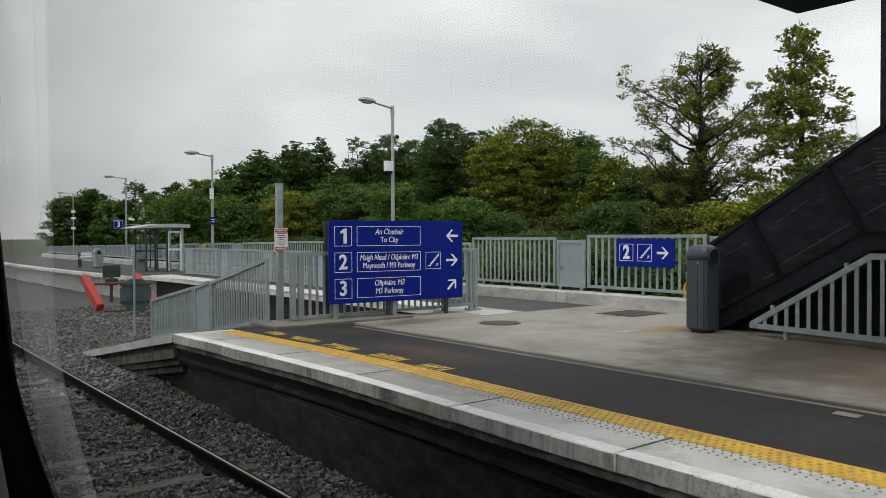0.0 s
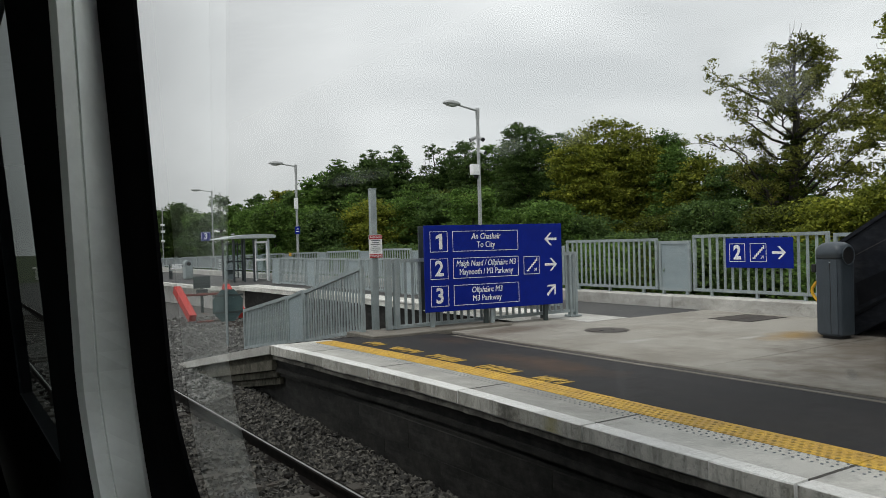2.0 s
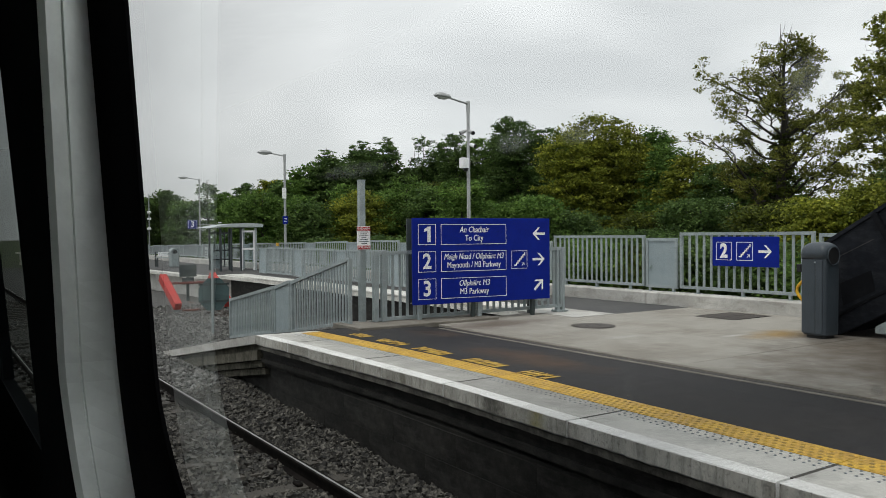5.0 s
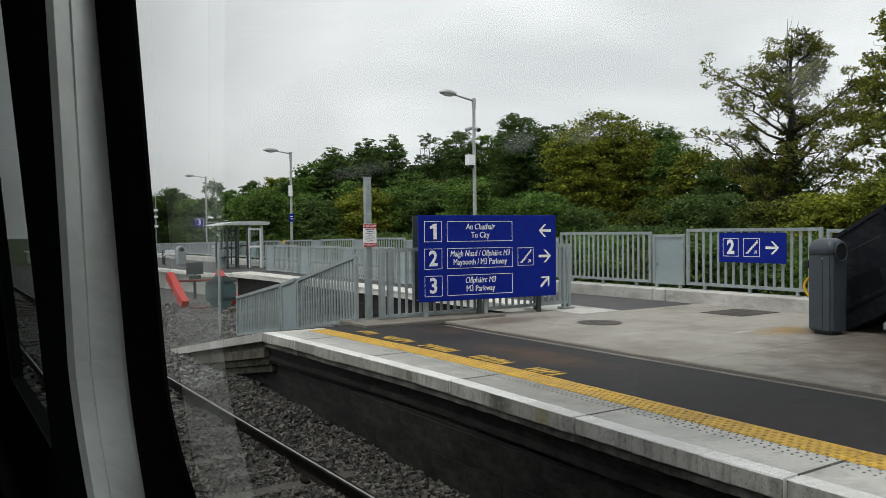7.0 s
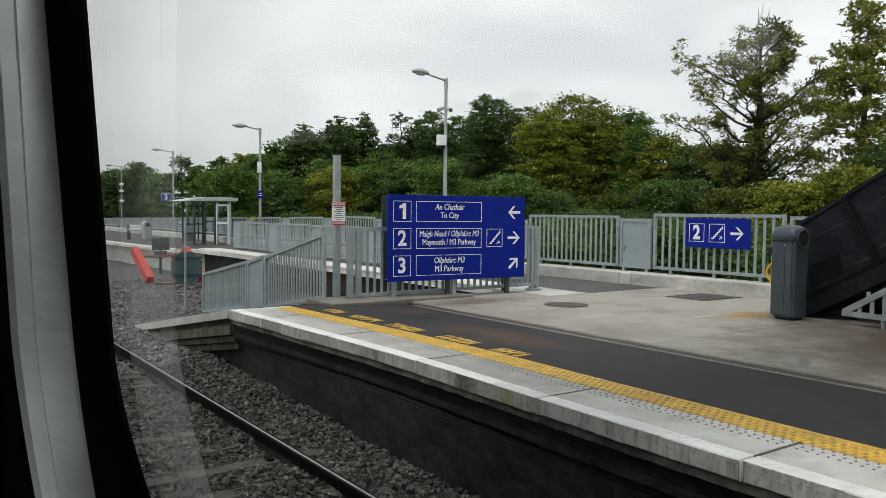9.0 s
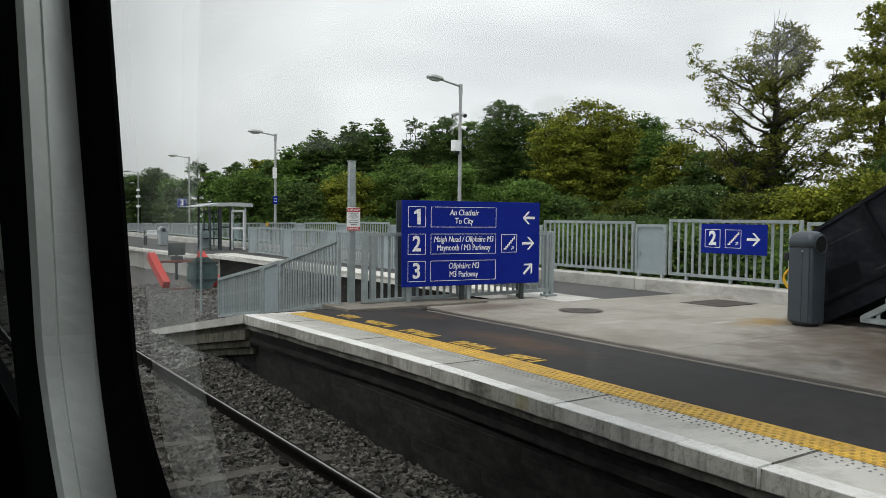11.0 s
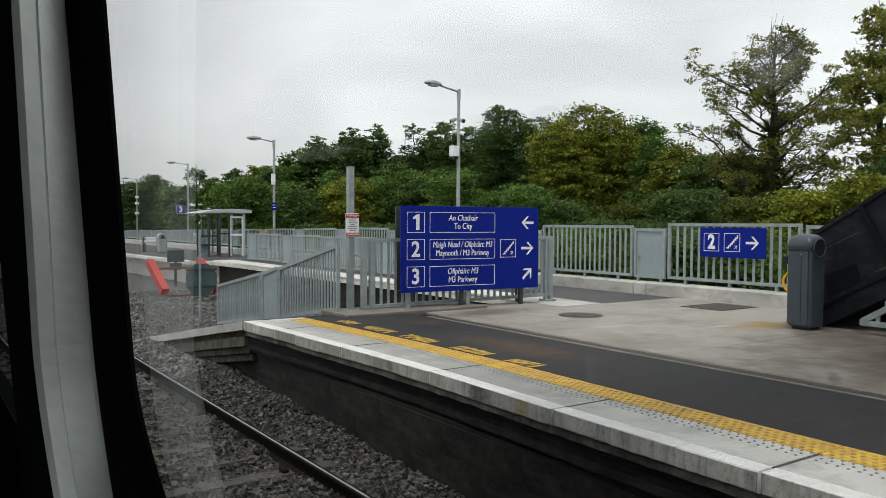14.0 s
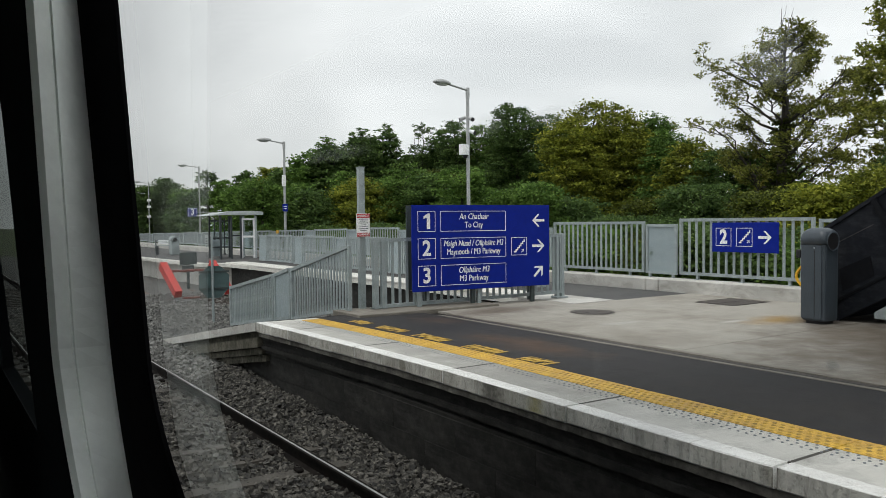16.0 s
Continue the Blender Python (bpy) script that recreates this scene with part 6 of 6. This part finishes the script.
# height of the limb's tip, its reach, its direction (0: by turns)
BOUGHS = ((11.5, 4.1, 123), (8.0, 4.6, 126), (10.8, 4.1, 303), (4.6, 3.6, 305), (6.0, 3.4, 118), (12.7, 1.5, 300), (7.2, 3.8, 310), (9.6, 3.3, 130), (9.0, 3.4, 296),
          (5.4, 2.6, 0), (5.9, 2.9, 0), (6.6, 3.2, 0), (7.0, 3.0, 0), (7.6, 3.6, 0), (8.1, 2.4, 0), (8.6, 3.4, 0), (9.1, 2.9, 0), (9.5, 2.2, 0), (9.8, 3.0, 0), (10.2, 3.2, 0),
          (10.5, 2.0, 0), (10.8, 3.4, 0), (11.2, 2.8, 0), (11.5, 1.8, 0), (11.7, 2.4, 0), (12.0, 1.3, 0), (12.2, 1.6, 0), (12.6, 0.8, 0), (12.8, 0.9, 0), (8.9, 1.6, 0), (10.0, 1.4, 0), (11.0, 1.2, 0), (6.8, 1.8, 0))
open_tree = build_limbed_tree(x, y, -1.3, 13.2, BOUGHS, 503, 4, "tall loose crowned tree with bare twigs at its top", 0.13)
ivy = new("ivy", crown_mesh("ivy", [((0.02 * z, 0, z), (max(0.5, 1.75 - 0.19 * z), max(0.5, 1.75 - 0.19 * z), 0.6), 34, 30, 0.3) for z in (0.5, 1.2, 1.9, 2.6, 3.3, 4.0, 4.7, 5.4, 6.1, 6.8, 7.6)], 0.17, 77, M_LEAF[3]))
ivy.parent = open_tree
twig_rng = random.Random(31)
twigs = bmesh.new()
for dx, dy, z0, z1 in ((0.0, 0.0, 10.6, 14.1), (0.6, 0.4, 10.8, 13.5), (-0.6, -0.4, 10.7, 13.4), (1.2, 0.8, 10.6, 13.0), (-0.3, -0.8, 11.0, 13.6)):
    tips = branch(twigs, Vector((dx * 0.3, dy * 0.3, z0)), Vector((dx, dy, z1)), 0.035, 0.009, twig_rng, 0.05, 5)
    for q in tips[1:-1]:
        branch(twigs, q, q + Vector((twig_rng.uniform(-0.7, 0.7), twig_rng.uniform(-0.7, 0.7), twig_rng.uniform(0.4, 0.9))), 0.012, 0.006, twig_rng, 0.06, 2)
part("bare_twigs", twigs, M_BARK, open_tree, "leafless twigs at the top")
tagged(ivy, "dark ivy wrapped round the trunk")
x, y = spot(63.6, 60)
build_open_tree(x, y, -1.3, 17.9, 4.3, 502, 4, "tall pointed tree with yellowing leaves", 0.24, UPRIGHT, 0.8, 1700, 0.5, 6, 11, 0.97, 0.3, 0.16, 0.78, 0.36, 0.42)
for b, d, top, sp, tone in ((32.3, 85, 12.6, 1.5, 1), (25.4, 72, 9.6, 1.2, 0), (17.0, 95, 8.2, 1.3, 1), (27.9, 82, 11.5, 1.6, 1), (29.7, 86, 12.3, 1.7, 1),
                            (38.8, 78, 13.2, 2.4, 1), (49.0, 63, 9.9, 1.3, 0), (22.0, 84, 7.6, 1.0, 0), (14.2, 100, 7.2, 1.6, 0), (34.5, 84, 12.6, 1.5, 1)):
    x, y = spot(b, d)
    build_open_tree(x, y, -1.3, top + 1.3, sp * 1.1, 510 + int(b), tone, "loose topped tree showing sky between its sprays", 0.2, OVAL, 0.5, 330, 0.42, 5, 10, 0.985, 0.17, 0.22, 0.8)


def build_shrubs():
    for i in range(16):
        y = 4.5 + 1.75 * i
        x = 14.6 + random.uniform(-0.5, 0.9)
        build_tree(x, y, -1.3, 2.35 + random.uniform(0, 0.5), 1.15, 700 + i, (1, 3, 0, 1)[i % 4], "low leafy shrub growing behind the railings", 0.13, 0.1)


build_shrubs()

# ---------------------------------------------------------------- train


def build_train():
    """The stopped carriage round the camera; its side leans outwards towards its foot."""
    def xw(z, base=0.0):
        return base + 0.222 - 0.083 * (z - 1.45)
    wall = tagged(new("carriage_wall"), "inside wall of a train carriage round its window", "carriage wall", kind="structure")
    def strip(name, cols, material, label=""):
        """A moulding up the window's edge: depth and place of each line, its lean, and its share of the lower corner's curve."""
        bm = bmesh.new()
        rows = []
        for i in range(52):
            z = 0.91 + 0.0265 * i
            pull = 4.2 * max(0.0, 1.27 - z) ** 2
            rows.append([bm.verts.new((xw(z, dx), y + lean * (1.42 - max(z, 1.27)) - share * pull, z)) for dx, y, lean, share in cols])
        for r0, r1 in zip(rows, rows[1:]):
            for i in range(len(cols) - 1):
                bm.faces.new((r0[i], r0[i + 1], r1[i + 1], r1[i]))
        return part(name, bm, material, wall, label)
    strip("gasket", ((0.006, 1.03, 0.09, 1.0), (0.001, 1.003, 0.09, 1.0), (-0.004, 1.002, 0.09, 0.9), (-0.010, 1.02, 0.09, 0.7), (-0.020, 1.055, 0.1, 0.4), (-0.031, 1.09, 0.1, 0.25)), M_GASK, "black rubber window seal")
    strip("window_trim", ((-0.029, 1.088, 0.1, 0.25), (-0.035, 1.082, 0.12, 0.25), (-0.073, 1.052, 0.33, 0.4), (-0.0745, 1.0555, 0.33, 0.4), (-0.076, 1.053, 0.33, 0.4),
                          (-0.092, 1.054, 0.36, 0.42), (-0.099, 1.066, 0.37, 0.45)), M_TRIM, "white moulded window surround")
    strip("inner_seal", ((-0.0985, 1.065, 0.37, 0.45), (-0.099, 1.22, 0.3, 0.3), (-0.100, 1.40, 0.2, 0.0), (0.01, 1.60, 0.0, 0.0)), M_CLOTH, "dark interior beyond the window post")
    for nm, z0, z1, y0, y1 in (("lower_wall", -0.75, 0.92, -11, 1.9), ("lower_wall", -0.75, 0.82, 1.9, 11), ("upper_wall", 2.28, 2.55, -11, 11)):
        bm = bmesh.new()
        prism(bm, [(xw(z0), z0), (xw(z1), z1), (xw(z1, 0.05), z1), (xw(z0, 0.05), z0)], "y", y0, y1)
        part(nm, bm, M_CLOTH, wall)
    for y0, y1, z0 in ((-11, -2.9, 0.92), (1.30, 1.9, 0.92), (1.9, 2.5, 0.82), (3.9, 11, 0.82)):
        bm = bmesh.new()
        prism(bm, [(xw(z0), z0), (xw(2.28), 2.28), (xw(2.28, 0.05), 2.28), (xw(z0, 0.05), z0)], "y", y0, y1)
        part("window_pier", bm, M_CLOTH, wall)
    bm = bmesh.new()
    vs = [bm.verts.new((xw(z, 0.004), y, z)) for y, z in ((-2.9, 2.28), (1.04, 2.28), (1.04, 0.92), (-2.9, 0.92))]
    bm.faces.new(vs)
    pane = part("window_pane", bm, M_WINDOW, wall, "carriage window glass")
    pane.visible_shadow = False
    bm = bmesh.new()
    bm.faces.new([bm.verts.new((xw(z, 0.004), y, z)) for y, z in ((2.5, 2.28), (3.9, 2.28), (3.9, 0.82), (2.5, 0.82))])
    pane = part("window_pane", bm, M_DIMGLASS, wall, "carriage window glass")
    pane.visible_shadow = False
    floor = tagged(link("carriage_floor", boxed(-2.6, 0.26, -11, 11, 0.12, 0.2), M_CLOTH), "dark carriage floor", "floor", kind="structure")
    roof = tagged(link("ceiling", prism(bmesh.new(), [(-2.7, 2.5), (-2.2, 2.75), (-0.4, 2.75), (0.14, 2.5), (0.14, 2.42), (-2.7, 2.42)], "y", -11, 11), M_TRIM), "pale carriage ceiling", "ceiling", kind="structure")
    ends = tagged(new("carriage_ends"), "dark ends of the carriage", "wall", kind="structure")
    for y in (-11, 10.95):
        part("end_wall", boxed(-2.6, 0.2, y, y + 0.05, 0.2, 2.45), M_CLOTH, ends)
    far = tagged(new("carriage_far_side"), "far side wall of the carriage with windows", "wall", kind="structure")
    part("lower_wall", boxed(-2.65, -2.6, -11, 11, -0.75, 0.9), M_CLOTH, far)
    part("upper_wall", boxed(-2.65, -2.6, -11, 11, 2.1, 2.45), M_CLOTH, far)
    # unseen blank stretch, added to keep far-window reflections out of the pane
    part("middle_wall", boxed(-2.65, -2.6, 0.2, 11, 0.9, 2.1), M_CLOTH, far)
    for i in range(-5, 1):
        part("window_pier", boxed(-2.65, -2.6, 2.0 * i - 0.1, 2.0 * i + 0.1, 0.9, 2.1), M_CLOTH, far)
    return wall


build_train()
